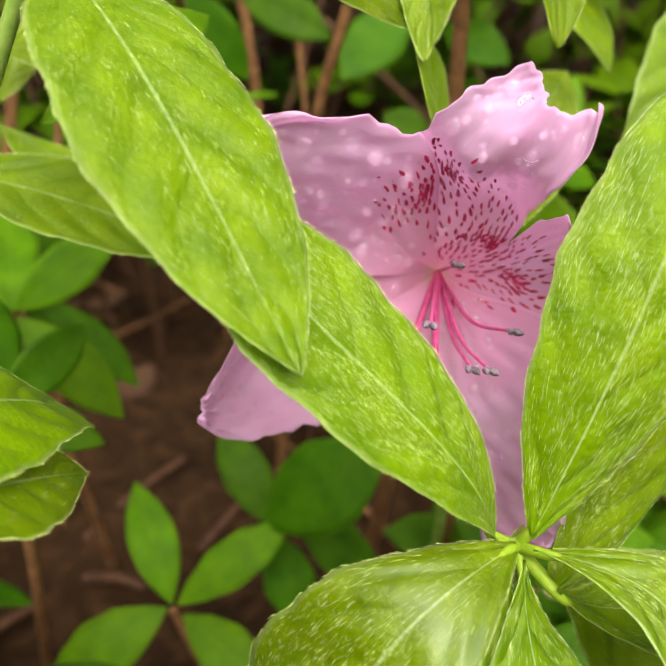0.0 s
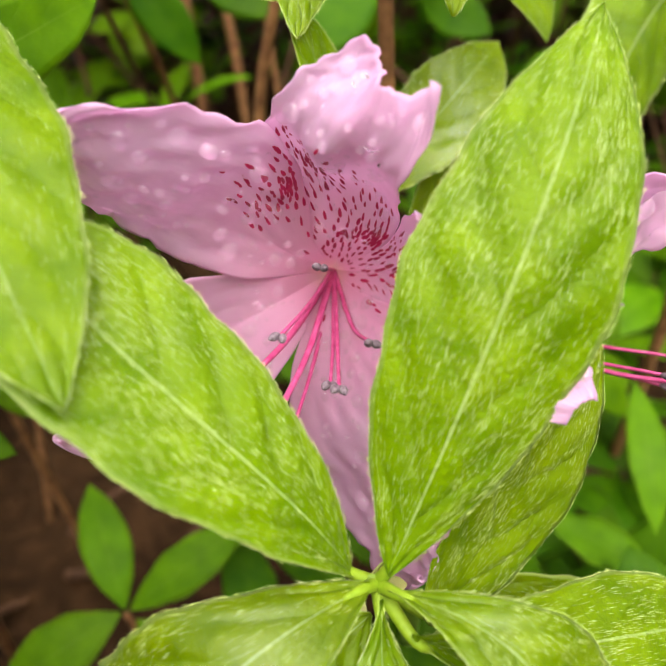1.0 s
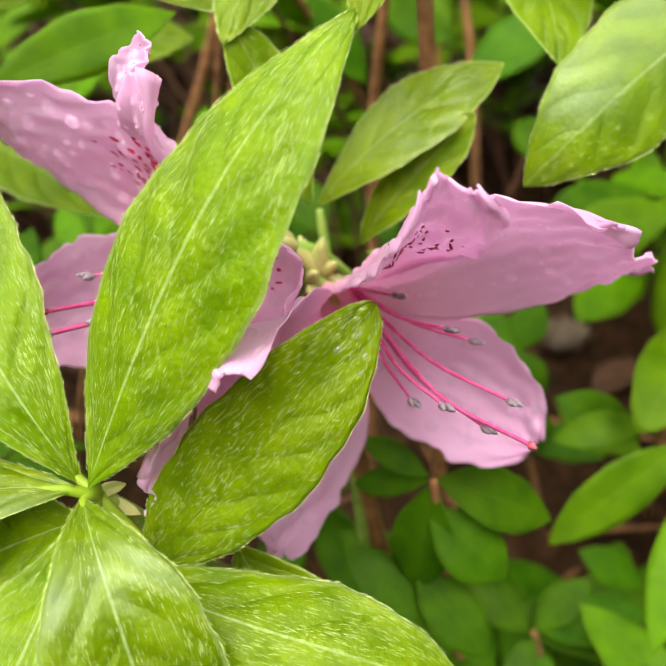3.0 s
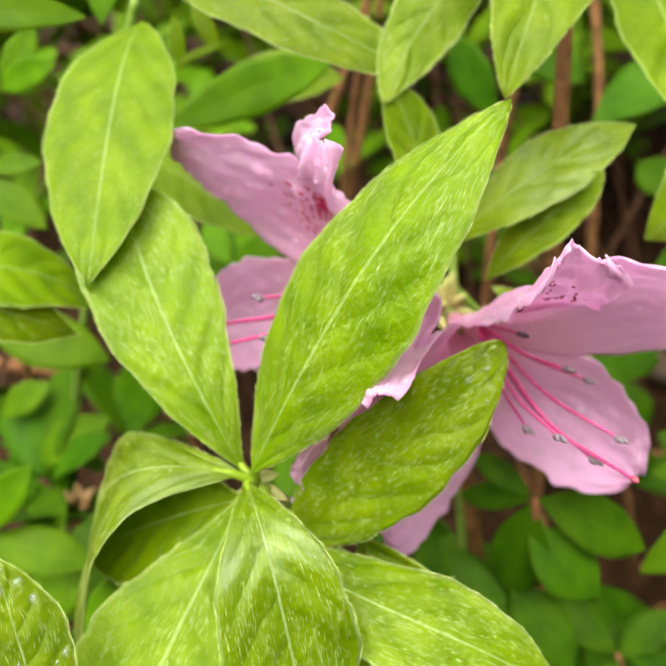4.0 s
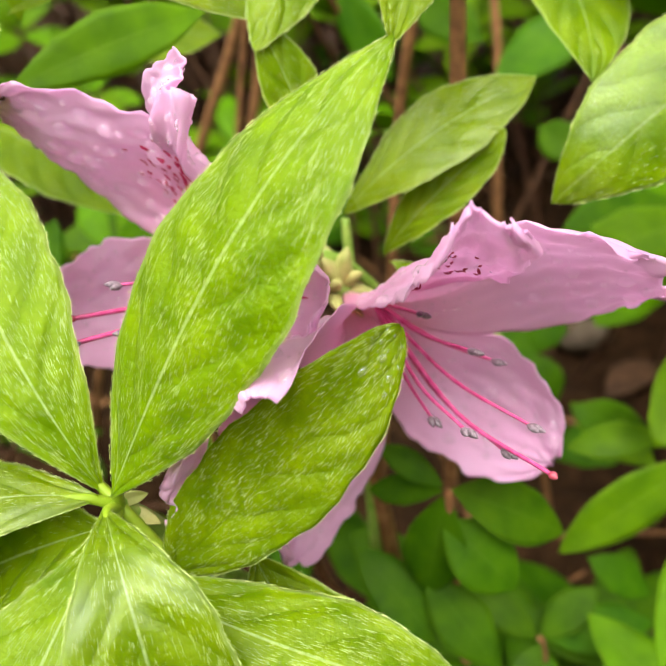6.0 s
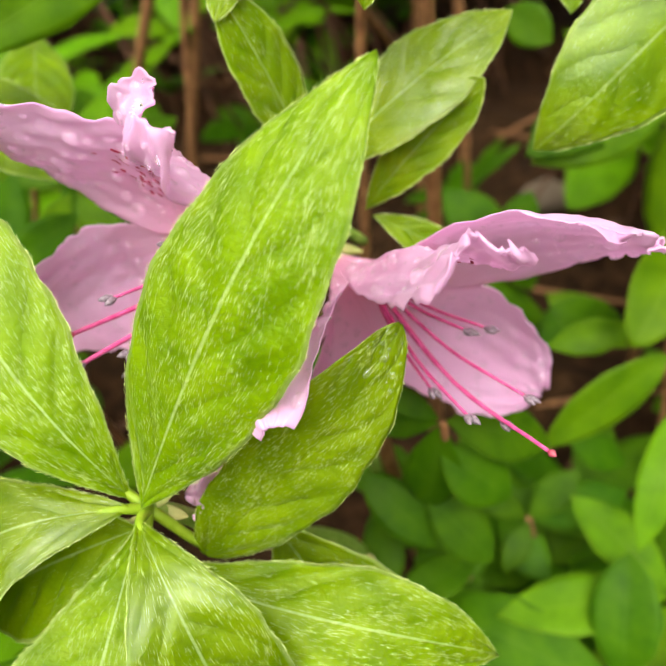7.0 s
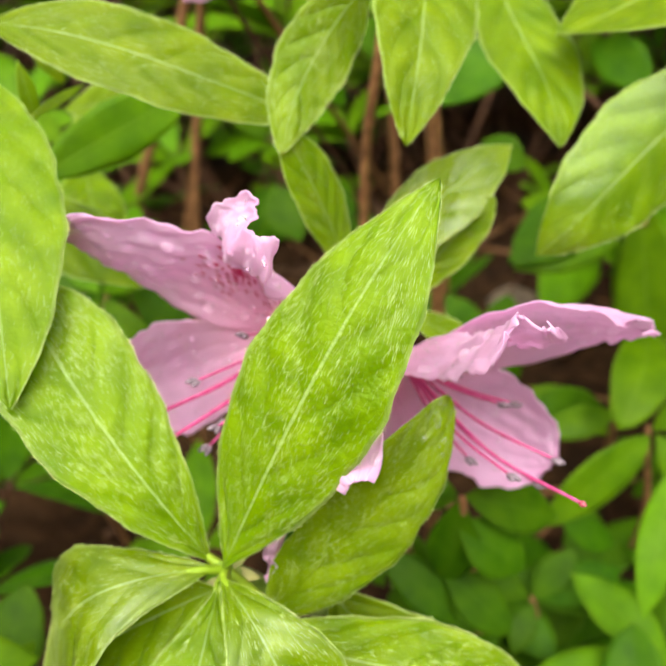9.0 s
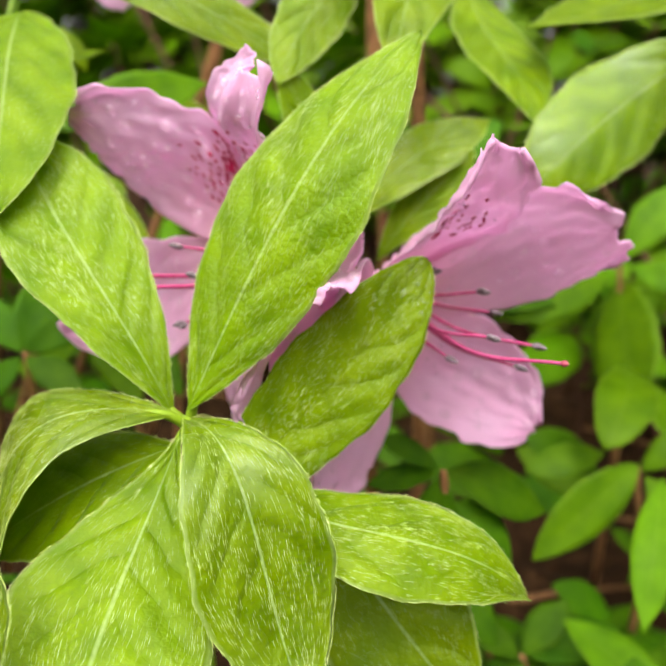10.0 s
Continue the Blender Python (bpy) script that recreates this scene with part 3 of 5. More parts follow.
over = thing("azalea_shoot", "azalea shoot with drooping bright green leaves", "shoot", "azalea shoots")
leaf_part(over, base=(0.0218, 0.1113, 0.2027), tip=(0.0119, 0.0969, 0.1815), up=(0.56, -0.78, 0.27), wide=0.216, bend=-0.106, hook=-0.010, sway=0.064, fold=-0.227, a=0.66, b=0.87, cup=0.074, twist=-0.167, hairs=1331, seed=14)
leaf_part(over, base=(0.0202, 0.143, 0.2013), tip=(0.0306, 0.1016, 0.1823), up=(0.42, -0.29, 0.86), wide=0.187, bend=0.178, hook=-0.022, sway=0.023, fold=0.249, a=0.88, b=0.84, cup=-0.075, twist=0.083, hairs=1331, seed=15)
leaf_part(over, base=(0.0291, 0.1544, 0.2016), tip=(0.0488, 0.1296, 0.1732), up=(0.5, -0.45, 0.74), wide=0.221, bend=-0.006, hook=-0.035, sway=-0.022, fold=0.126, a=0.69, b=0.82, cup=-0.081, twist=-0.021, hairs=726, seed=16)
rooted(over, (0.0232, 0.136, 0.2064), (-0.012, 0.03), 0.0015)
aside = thing("azalea_shoot", "azalea shoot with broad glossy bright green leaves", "shoot", "azalea shoots")
leaf_part(aside, base=(0.0791, 0.1355, 0.1864), tip=(0.0481, 0.1171, 0.1585), up=(0.33, -0.91, 0.24), wide=0.218, bend=-0.022, hook=-0.083, sway=0.042, fold=-0.103, a=0.79, b=0.86, cup=-0.096, twist=-0.170, material=WET, quilt=0.012, hairs=700, seed=18)
leaf_part(aside, base=(0.0787, 0.1868, 0.1997), tip=(0.0456, 0.1347, 0.1906), up=(0.11, -0.24, 0.96), wide=0.217, bend=0.041, hook=0.016, sway=-0.048, fold=0.120, a=1.05, b=0.95, cup=-0.081, twist=-0.101, hairs=362, seed=17)
rooted(aside, (0.0808, 0.144, 0.1904), (0.02, 0.05), 0.0013)

middle = thing("azalea_shoot", "small azalea shoot with folded pale green leaves behind the flowers", "shoot", "azalea shoots")
leaf_part(middle, base=(0.0184, 0.1065, 0.1559), tip=(0.0407, 0.1278, 0.174), up=(-0.04, -0.62, 0.78), wide=0.196, bend=0.152, hook=0.004, sway=0.065, fold=0.068, a=0.93, b=0.96, cup=-0.085, twist=-0.521, material=WET, quilt=0.013, hairs=900, seed=21)
leaf_part(middle, base=(0.025, 0.1077, 0.1495), tip=(0.0409, 0.1158, 0.169), up=(0.1, -0.94, 0.31), wide=0.165, bend=0.051, hook=0.030, sway=-0.018, fold=0.179, a=1.10, b=0.73, cup=-0.080, twist=-0.076, hairs=242, seed=22)
leaf_part(middle, base=(0.0183, 0.1048, 0.1567), tip=(0.0107, 0.0995, 0.185), up=(0.91, -0.38, 0.17), wide=0.164, bend=0.039, hook=-0.010, sway=0.007, fold=0.164, a=1.00, b=0.76, cup=-0.080, twist=0.106, hairs=726, seed=23)
leaf_part(middle, base=(0.0261, 0.1076, 0.1489), tip=(0.0435, 0.1118, 0.1378), up=(0.56, -0.4, 0.72), wide=0.150, bend=0.060, hook=0, sway=0, fold=0.150, a=1.05, b=1.0, cup=-0.08, twist=0, hairs=242, seed=24)
leaf_part(middle, base=(0.0166, 0.1054, 0.1565), tip=(0.0145, 0.1089, 0.1641), up=(0.53, -0.7, 0.47), wide=0.100, bend=0.060, hook=0, sway=0, fold=0.150, a=1.05, b=1.0, cup=-0.08, twist=0, hairs=120, seed=25)
rooted(middle, (0.0188, 0.1064, 0.1552), (0.0, 0.01), 0.001, STEM)

left = thing("azalea_shoot", "azalea shoot with broad fresh green leaves", "shoot", "azalea shoots")
leaf_part(left, base=(-0.0358, 0.0436, 0.1629), tip=(-0.0289, 0.0662, 0.1451), up=(0.64, 0.35, 0.69), wide=0.290, bend=0.094, hook=0.004, sway=-0.054, fold=0.087, a=0.25, b=0.93, cup=-0.079, twist=0.327, hairs=110, seed=24)
leaf_part(left, base=(-0.0323, 0.0392, 0.1597), tip=(-0.0266, 0.0564, 0.1468), up=(0.83, 0.13, 0.54), wide=0.250, bend=0.060, hook=0, sway=0, fold=0.150, a=0.8, b=1.25, cup=-0.08, twist=0, hairs=110, seed=25)
rooted(left, (-0.0384, 0.04, 0.16), (-0.08, 0.0))
high = thing("azalea_shoot", "azalea shoot with smooth mid green leaves behind the flower", "shoot", "azalea shoots")
leaf_part(high, base=(-0.0547, 0.1203, 0.1787), tip=(-0.0299, 0.1368, 0.1774), up=(0.51, -0.74, 0.44), wide=0.200, bend=0.060, hook=0, sway=0, fold=0.150, a=1.05, b=1.0, cup=-0.08, twist=0, hairs=242, seed=26)
leaf_part(high, base=(-0.0377, 0.0906, 0.175), tip=(-0.02, 0.1225, 0.1837), up=(0.72, -0.52, 0.45), wide=0.150, bend=0.060, hook=0, sway=0, fold=0.150, a=1.05, b=1.0, cup=-0.08, twist=0, material=MATURE, fine=False, seed=27)
leaf_part(high, base=(-0.056, 0.0938, 0.1683), tip=(-0.0183, 0.0954, 0.1538), up=(0.35, -0.34, 0.87), wide=0.200, bend=0.060, hook=0, sway=0, fold=0.150, a=1.05, b=1.0, cup=-0.08, twist=0, hairs=242, seed=28)
leaf_part(high, base=(-0.033, 0.0907, 0.1866), tip=(-0.0289, 0.1019, 0.1896), up=(0.8, -0.41, 0.43), wide=0.070, bend=0.060, hook=0, sway=0, fold=0.150, a=1.05, b=1.0, cup=-0.08, twist=0, seed=29, fine=False)
leaf_part(high, base=(-0.0352, 0.0949, 0.1952), tip=(-0.0347, 0.0942, 0.1851), up=(0.81, -0.58, 0.08), wide=0.160, bend=0.060, hook=0, sway=0, fold=0.150, a=1.05, b=1.0, cup=-0.08, twist=0, seed=30, fine=False)
leaf_part(high, base=(-0.047, 0.1093, 0.1961), tip=(-0.0435, 0.1116, 0.1868), up=(0.82, -0.54, 0.18), wide=0.200, bend=0.060, hook=0, sway=0, fold=0.150, a=1.05, b=1.0, cup=-0.08, twist=0, seed=31, fine=False)
rooted(high, (-0.0508, 0.0937, 0.1778), (-0.1, 0.05), 0.0008)

# lower shoots, mature leaves; the default green has shade mixed into it
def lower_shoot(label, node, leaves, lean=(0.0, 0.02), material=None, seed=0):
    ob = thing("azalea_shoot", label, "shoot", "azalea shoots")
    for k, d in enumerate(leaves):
        leaf_part(ob, **{**d, "wide": d["wide"] * 0.88}, material=material or SHADED, fine=False, seed=seed + k, quilt=0.005)
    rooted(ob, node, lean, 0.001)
    return ob


lower_shoot("low azalea shoot with four mid green leaves over bare soil", (-0.0386, 0.1074, 0.0548), [
    dict(base=(-0.0382, 0.1069, 0.057), tip=(-0.0492, 0.1283, 0.0761), up=(0.23, -0.58, 0.78), wide=0.220, bend=0.060, hook=0, sway=0, fold=0.150, a=1.05, b=1.0, cup=-0.08, twist=0),
    dict(base=(-0.0372, 0.1069, 0.057), tip=(-0.0098, 0.1215, 0.0699), up=(-0.06, -0.59, 0.8), wide=0.200, bend=0.060, hook=0, sway=0, fold=0.150, a=1.05, b=1.0, cup=-0.08, twist=0),
    dict(base=(-0.0392, 0.1066, 0.0566), tip=(-0.0653, 0.0928, 0.0465), up=(-0.02, -0.56, 0.83), wide=0.270, bend=0.060, hook=0, sway=0, fold=0.150, a=1.05, b=1.0, cup=-0.08, twist=0),
    dict(base=(-0.0357, 0.1058, 0.0553), tip=(-0.013, 0.0917, 0.0449), up=(0.14, -0.44, 0.89), wide=0.250, bend=0.060, hook=0, sway=0, fold=0.150, a=1.05, b=1.0, cup=-0.08, twist=0),
], material=MATURE, seed=60)
lower_shoot("azalea shoot with narrow mid green leaves over bare soil", (-0.0676, 0.1274, 0.1245), [
    dict(base=(-0.0653, 0.1244, 0.1273), tip=(-0.0454, 0.1369, 0.1397), up=(0.15, -0.81, 0.57), wide=0.240, bend=0.060, hook=0, sway=0, fold=0.150, a=1.05, b=1.0, cup=-0.08, twist=0),
    dict(base=(-0.0649, 0.1239, 0.1266), tip=(-0.0441, 0.116, 0.1063), up=(0.37, -0.67, 0.64), wide=0.220, bend=0.060, hook=0, sway=0, fold=0.150, a=1.05, b=1.0, cup=-0.08, twist=0),
    dict(base=(-0.0666, 0.1244, 0.1273), tip=(-0.0823, 0.1302, 0.1366), up=(0.22, -0.61, 0.76), wide=0.240, bend=0.060, hook=0, sway=0, fold=0.150, a=1.05, b=1.0, cup=-0.08, twist=0),
    dict(base=(-0.0666, 0.1237, 0.1262), tip=(-0.0762, 0.114, 0.1107), up=(0.19, -0.88, 0.43), wide=0.240, bend=0.060, hook=0, sway=0, fold=0.150, a=1.05, b=1.0, cup=-0.08, twist=0),
    dict(base=(-0.0676, 0.1276, 0.1249), tip=(-0.0777, 0.1589, 0.1372), up=(0.24, -0.29, 0.93), wide=0.200, bend=0.060, hook=0, sway=0, fold=0.150, a=1.05, b=1.0, cup=-0.08, twist=0),
], (-0.08, 0.02), material=MATURE, seed=66)
lower_shoot("azalea shoot with broad glossy green leaves below the flower", (-0.0157, 0.1263, 0.0625), [
    dict(base=(-0.0171, 0.121, 0.069), tip=(0.0125, 0.1246, 0.0898), up=(-0.37, -0.67, 0.64), wide=0.360, bend=0.060, hook=0, sway=0, fold=0.150, a=1.05, b=1.0, cup=-0.08, twist=0),
    dict(base=(-0.0154, 0.1235, 0.0655), tip=(-0.0294, 0.1433, 0.0821), up=(0.11, -0.59, 0.8), wide=0.240, bend=0.060, hook=0, sway=0, fold=0.150, a=1.05, b=1.0, cup=-0.08, twist=0),
    dict(base=(-0.0157, 0.1257, 0.0615), tip=(-0.0068, 0.1099, 0.0438), up=(0.16, -0.7, 0.7), wide=0.300, bend=0.060, hook=0, sway=0, fold=0.150, a=1.05, b=1.0, cup=-0.08, twist=0),
    dict(base=(-0.0096, 0.1343, 0.0602), tip=(0.0129, 0.1202, 0.0452), up=(0.14, -0.61, 0.78), wide=0.260, bend=0.060, hook=0, sway=0, fold=0.150, a=1.05, b=1.0, cup=-0.08, twist=0),
    dict(base=(0.0112, 0.1118, 0.0769), tip=(0.0335, 0.1097, 0.0736), up=(0.07, -0.54, 0.84), wide=0.300, bend=0.060, hook=0, sway=0, fold=0.150, a=1.05, b=1.0, cup=-0.08, twist=0),
], seed=72)
lower_shoot("azalea shoot with dark green leaves behind the flower", (-0.0114, 0.242, 0.1646), [
    dict(base=(-0.0388, 0.1958, 0.1812), tip=(-0.0227, 0.1953, 0.1577), up=(0.31, -0.92, 0.23), wide=0.240, bend=0.060, hook=0, sway=0, fold=0.150, a=1.05, b=1.0, cup=-0.08, twist=0),
    dict(base=(0.0019, 0.2077, 0.155), tip=(0.0222, 0.2274, 0.1714), up=(0.17, -0.73, 0.67), wide=0.300, bend=0.060, hook=0, sway=0, fold=0.150, a=1.05, b=1.0, cup=-0.08, twist=0),
    dict(base=(-0.0261, 0.2124, 0.1776), tip=(-0.0005, 0.2056, 0.1667), up=(-0.03, -0.88, 0.48), wide=0.260, bend=0.060, hook=0, sway=0, fold=0.150, a=1.05, b=1.0, cup=-0.08, twist=0),
    dict(base=(0.0372, 0.2593, 0.1621), tip=(0.0585, 0.244, 0.1526), up=(-0.32, -0.78, 0.54), wide=0.300, bend=0.060, hook=0, sway=0, fold=0.150, a=1.05, b=1.0, cup=-0.08, twist=0),
    dict(base=(0.0146, 0.2107, 0.1447), tip=(0.0285, 0.2067, 0.1383), up=(-0.01, -0.86, 0.51), wide=0.400, bend=0.060, hook=0, sway=0, fold=0.150, a=1.05, b=1.0, cup=-0.08, twist=0),
], seed=78)

lower_shoot("low azalea shoot with mid green leaves under the flower", (0.0403, 0.1008, 0.1118), [
    dict(base=(0.0397, 0.1013, 0.1106), tip=(0.0384, 0.0968, 0.0891), up=(0.3, -0.94, 0.18), wide=0.300, bend=0.060, hook=0, sway=0, fold=0.150, a=1.05, b=1.0, cup=-0.08, twist=0),
    dict(base=(0.0404, 0.1015, 0.1117), tip=(0.0573, 0.113, 0.0997), up=(0.68, -0.32, 0.66), wide=0.270, bend=0.060, hook=0, sway=0, fold=0.150, a=1.05, b=1.0, cup=-0.08, twist=0),
    dict(base=(0.0397, 0.0999, 0.1053), tip=(0.0533, 0.1022, 0.0937), up=(0.62, -0.48, 0.62), wide=0.400, bend=0.060, hook=0, sway=0, fold=0.150, a=1.05, b=1.0, cup=-0.08, twist=0),
    dict(base=(0.0394, 0.101, 0.1121), tip=(0.0274, 0.0992, 0.1178), up=(0.43, -0.5, 0.75), wide=0.220, bend=0.060, hook=0, sway=0, fold=0.150, a=1.05, b=1.0, cup=-0.08, twist=0),
    dict(base=(0.0396, 0.1007, 0.1115), tip=(0.0254, 0.0991, 0.1066), up=(-0.19, -0.63, 0.75), wide=0.220, bend=0.060, hook=0, sway=0, fold=0.150, a=1.05, b=1.0, cup=-0.08, twist=0),
    dict(base=(0.0424, 0.0929, 0.0824), tip=(0.0243, 0.0958, 0.0948), up=(0.45, -0.46, 0.76), wide=0.260, bend=0.060, hook=0, sway=0, fold=0.150, a=1.05, b=1.0, cup=-0.08, twist=0),
    dict(base=(0.0376, 0.0981, 0.0919), tip=(0.0527, 0.0958, 0.0801), up=(0.48, -0.5, 0.72), wide=0.320, bend=0.060, hook=0, sway=0, fold=0.150, a=1.05, b=1.0, cup=-0.08, twist=0),
], material=SHADED, seed=84)
lower_shoot("azalea shoot with small mid green leaves beside the flower", (0.073, 0.1621, 0.088), [
    dict(base=(0.0732, 0.1513, 0.0944), tip=(0.0533, 0.1298, 0.0765), up=(0.39, -0.78, 0.49), wide=0.198, bend=0.032, hook=0.014, sway=0.012, fold=0.153, a=0.83, b=0.90, cup=-0.080, twist=0.037),
    dict(base=(0.0653, 0.1621, 0.0907), tip=(0.047, 0.152, 0.0868), up=(0.22, -0.67, 0.71), wide=0.240, bend=0.060, hook=0, sway=0, fold=0.150, a=1.05, b=1.0, cup=-0.08, twist=0),
    dict(base=(0.0741, 0.1622, 0.0869), tip=(0.0856, 0.1696, 0.0974), up=(-0.06, -0.78, 0.62), wide=0.260, bend=0.060, hook=0, sway=0, fold=0.150, a=1.05, b=1.0, cup=-0.08, twist=0),
    dict(base=(0.0636, 0.1808, 0.0662), tip=(0.0392, 0.1818, 0.078), up=(0.31, -0.65, 0.69), wide=0.260, bend=0.060, hook=0, sway=0, fold=0.150, a=1.05, b=1.0, cup=-0.08, twist=0),
    dict(base=(0.0752, 0.1624, 0.0858), tip=(0.0882, 0.157, 0.0714), up=(0.19, -0.85, 0.49), wide=0.260, bend=0.060, hook=0, sway=0, fold=0.150, a=1.05, b=1.0, cup=-0.08, twist=0),
], material=MATURE, seed=92)
lower_shoot("azalea shoot with smooth oval green leaves in shade", (0.0622, 0.216, 0.1287), [
    dict(base=(0.0625, 0.2237, 0.1228), tip=(0.0712, 0.1797, 0.0957), up=(-0.57, -0.51, 0.65), wide=0.238, bend=0.039, hook=0.012, sway=-0.001, fold=0.124, a=1.03, b=0.78, cup=-0.080, twist=-0.009), dict(base=(0.0671, 0.1834, 0.1073), tip=(0.066, 0.1444, 0.1001), up=(0.22, -0.18, 0.96), wide=0.214, bend=0.147, hook=-0.028, sway=-0.040, fold=0.251, a=1.10, b=0.64, cup=-0.073, twist=-0.081),
    dict(base=(0.0594, 0.2088, 0.1255), tip=(0.0314, 0.1832, 0.1174), up=(0.4, -0.64, 0.65), wide=0.240, bend=0.060, hook=0, sway=0, fold=0.150, a=1.05, b=1.0, cup=-0.08, twist=0),
    dict(base=(0.0634, 0.2152, 0.1303), tip=(0.0776, 0.2314, 0.1517), up=(0.08, -0.82, 0.57), wide=0.260, bend=0.060, hook=0, sway=0, fold=0.150, a=1.05, b=1.0, cup=-0.08, twist=0),
    dict(base=(0.0647, 0.2152, 0.1284), tip=(0.084, 0.2145, 0.1213), up=(0.14, -0.88, 0.46), wide=0.240, bend=0.060, hook=0, sway=0, fold=0.150, a=1.05, b=1.0, cup=-0.08, twist=0),
], material=MATURE, seed=98)
lower_shoot("azalea shoot with yellowish green leaves near the soil", (0.087, 0.1192, 0.0537), [
    dict(base=(0.0862, 0.1161, 0.0575), tip=(0.054, 0.0959, 0.0575), up=(0.13, -0.2, 0.97), wide=0.200, bend=0.060, hook=0, sway=0, fold=0.150, a=1.05, b=1.0, cup=-0.08, twist=0),
    dict(base=(0.0784, 0.1365, 0.0995), tip=(0.0772, 0.1079, 0.0815), up=(0, -0.6, 0.8), wide=0.15, bend=0.060, hook=0, sway=0, fold=0.150, a=1.05, b=1.0, cup=-0.08, twist=0),
    dict(base=(0.087, 0.1192, 0.0537), tip=(0.0612, 0.1287, 0.0633), up=(0.19, -0.4, 0.9), wide=0.240, bend=0.060, hook=0, sway=0, fold=0.150, a=1.05, b=1.0, cup=-0.08, twist=0),
    dict(base=(0.0892, 0.1176, 0.0515), tip=(0.076, 0.0906, 0.0475), up=(0.02, -0.16, 0.99), wide=0.260, bend=0.060, hook=0, sway=0, fold=0.150, a=1.05, b=1.0, cup=-0.08, twist=0),
], material=MATURE, seed=104)
lower_shoot("azalea shoot with broad dark green leaves in shade", (0.0435, 0.1305, 0.0482), [
    dict(base=(0.0435, 0.1305, 0.0482), tip=(0.0759, 0.1426, 0.043), up=(0.25, -0.28, 0.93), wide=0.240, bend=0.060, hook=0, sway=0, fold=0.150, a=1.05, b=1.0, cup=-0.08, twist=0),
    dict(base=(0.0428, 0.129, 0.0477), tip=(0.0228, 0.1065, 0.0501), up=(0.29, -0.15, 0.95), wide=0.260, bend=0.060, hook=0, sway=0, fold=0.150, a=1.05, b=1.0, cup=-0.08, twist=0),
    dict(base=(0.0442, 0.1286, 0.0467), tip=(0.0616, 0.1172, 0.0405), up=(0.12, -0.32, 0.94), wide=0.300, bend=0.060, hook=0, sway=0, fold=0.150, a=1.05, b=1.0, cup=-0.08, twist=0),
    dict(base=(0.0418, 0.1301, 0.0489), tip=(0.0343, 0.0962, 0.0427), up=(0.16, -0.21, 0.96), wide=0.280, bend=0.060, hook=0, sway=0, fold=0.150, a=1.05, b=1.0, cup=-0.08, twist=0),
    dict(base=(0.0414, 0.1326, 0.0455), tip=(0.0284, 0.1435, 0.0541), up=(0.23, -0.42, 0.88), wide=0.300, bend=0.060, hook=0, sway=0, fold=0.150, a=1.05, b=1.0, cup=-0.08, twist=0),
], seed=110)
lower_shoot("azalea shoot with round dark green leaves in shade", (0.0306, 0.1898, 0.0501), [
    dict(base=(0.0374, 0.1935, 0.059), tip=(0.0084, 0.176, 0.0694), up=(0.49, -0.34, 0.8), wide=0.340, bend=0.060, hook=0, sway=0, fold=0.150, a=1.05, b=1.0, cup=-0.08, twist=0),
    dict(base=(0.0034, 0.1752, 0.0665), tip=(-0.0091, 0.1889, 0.0765), up=(0.23, -0.43, 0.87), wide=0.360, bend=0.060, hook=0, sway=0, fold=0.150, a=1.05, b=1.0, cup=-0.08, twist=0),
    dict(base=(0.0314, 0.1872, 0.0533), tip=(0.0562, 0.2036, 0.0549), up=(0.23, -0.43, 0.87), wide=0.280, bend=0.060, hook=0, sway=0, fold=0.150, a=1.05, b=1.0, cup=-0.08, twist=0),
    dict(base=(0.0203, 0.2149, 0.0608), tip=(-0.0078, 0.2219, 0.0804), up=(0.35, -0.6, 0.72), wide=0.300, bend=0.060, hook=0, sway=0, fold=0.150, a=1.05, b=1.0, cup=-0.08, twist=0),
    dict(base=(0.0263, 0.2066, 0.0947), tip=(0.0244, 0.1962, 0.0819), up=(0.19, -0.78, 0.6), wide=0.400, bend=0.060, hook=0, sway=0, fold=0.150, a=1.05, b=1.0, cup=-0.08, twist=0),
    dict(base=(0.0327, 0.1931, 0.0684), tip=(0.0244, 0.1962, 0.0819), up=(0.43, -0.79, 0.44), wide=0.360, bend=0.060, hook=0, sway=0, fold=0.150, a=1.05, b=1.0, cup=-0.08, twist=0),
    dict(base=(0.0508, 0.2141, 0.1282), tip=(0.0305, 0.1815, 0.1202), up=(0.44, -0.46, 0.77), wide=0.280, bend=0.060, hook=0, sway=0, fold=0.150, a=1.05, b=1.0, cup=-0.08, twist=0),
], seed=116)
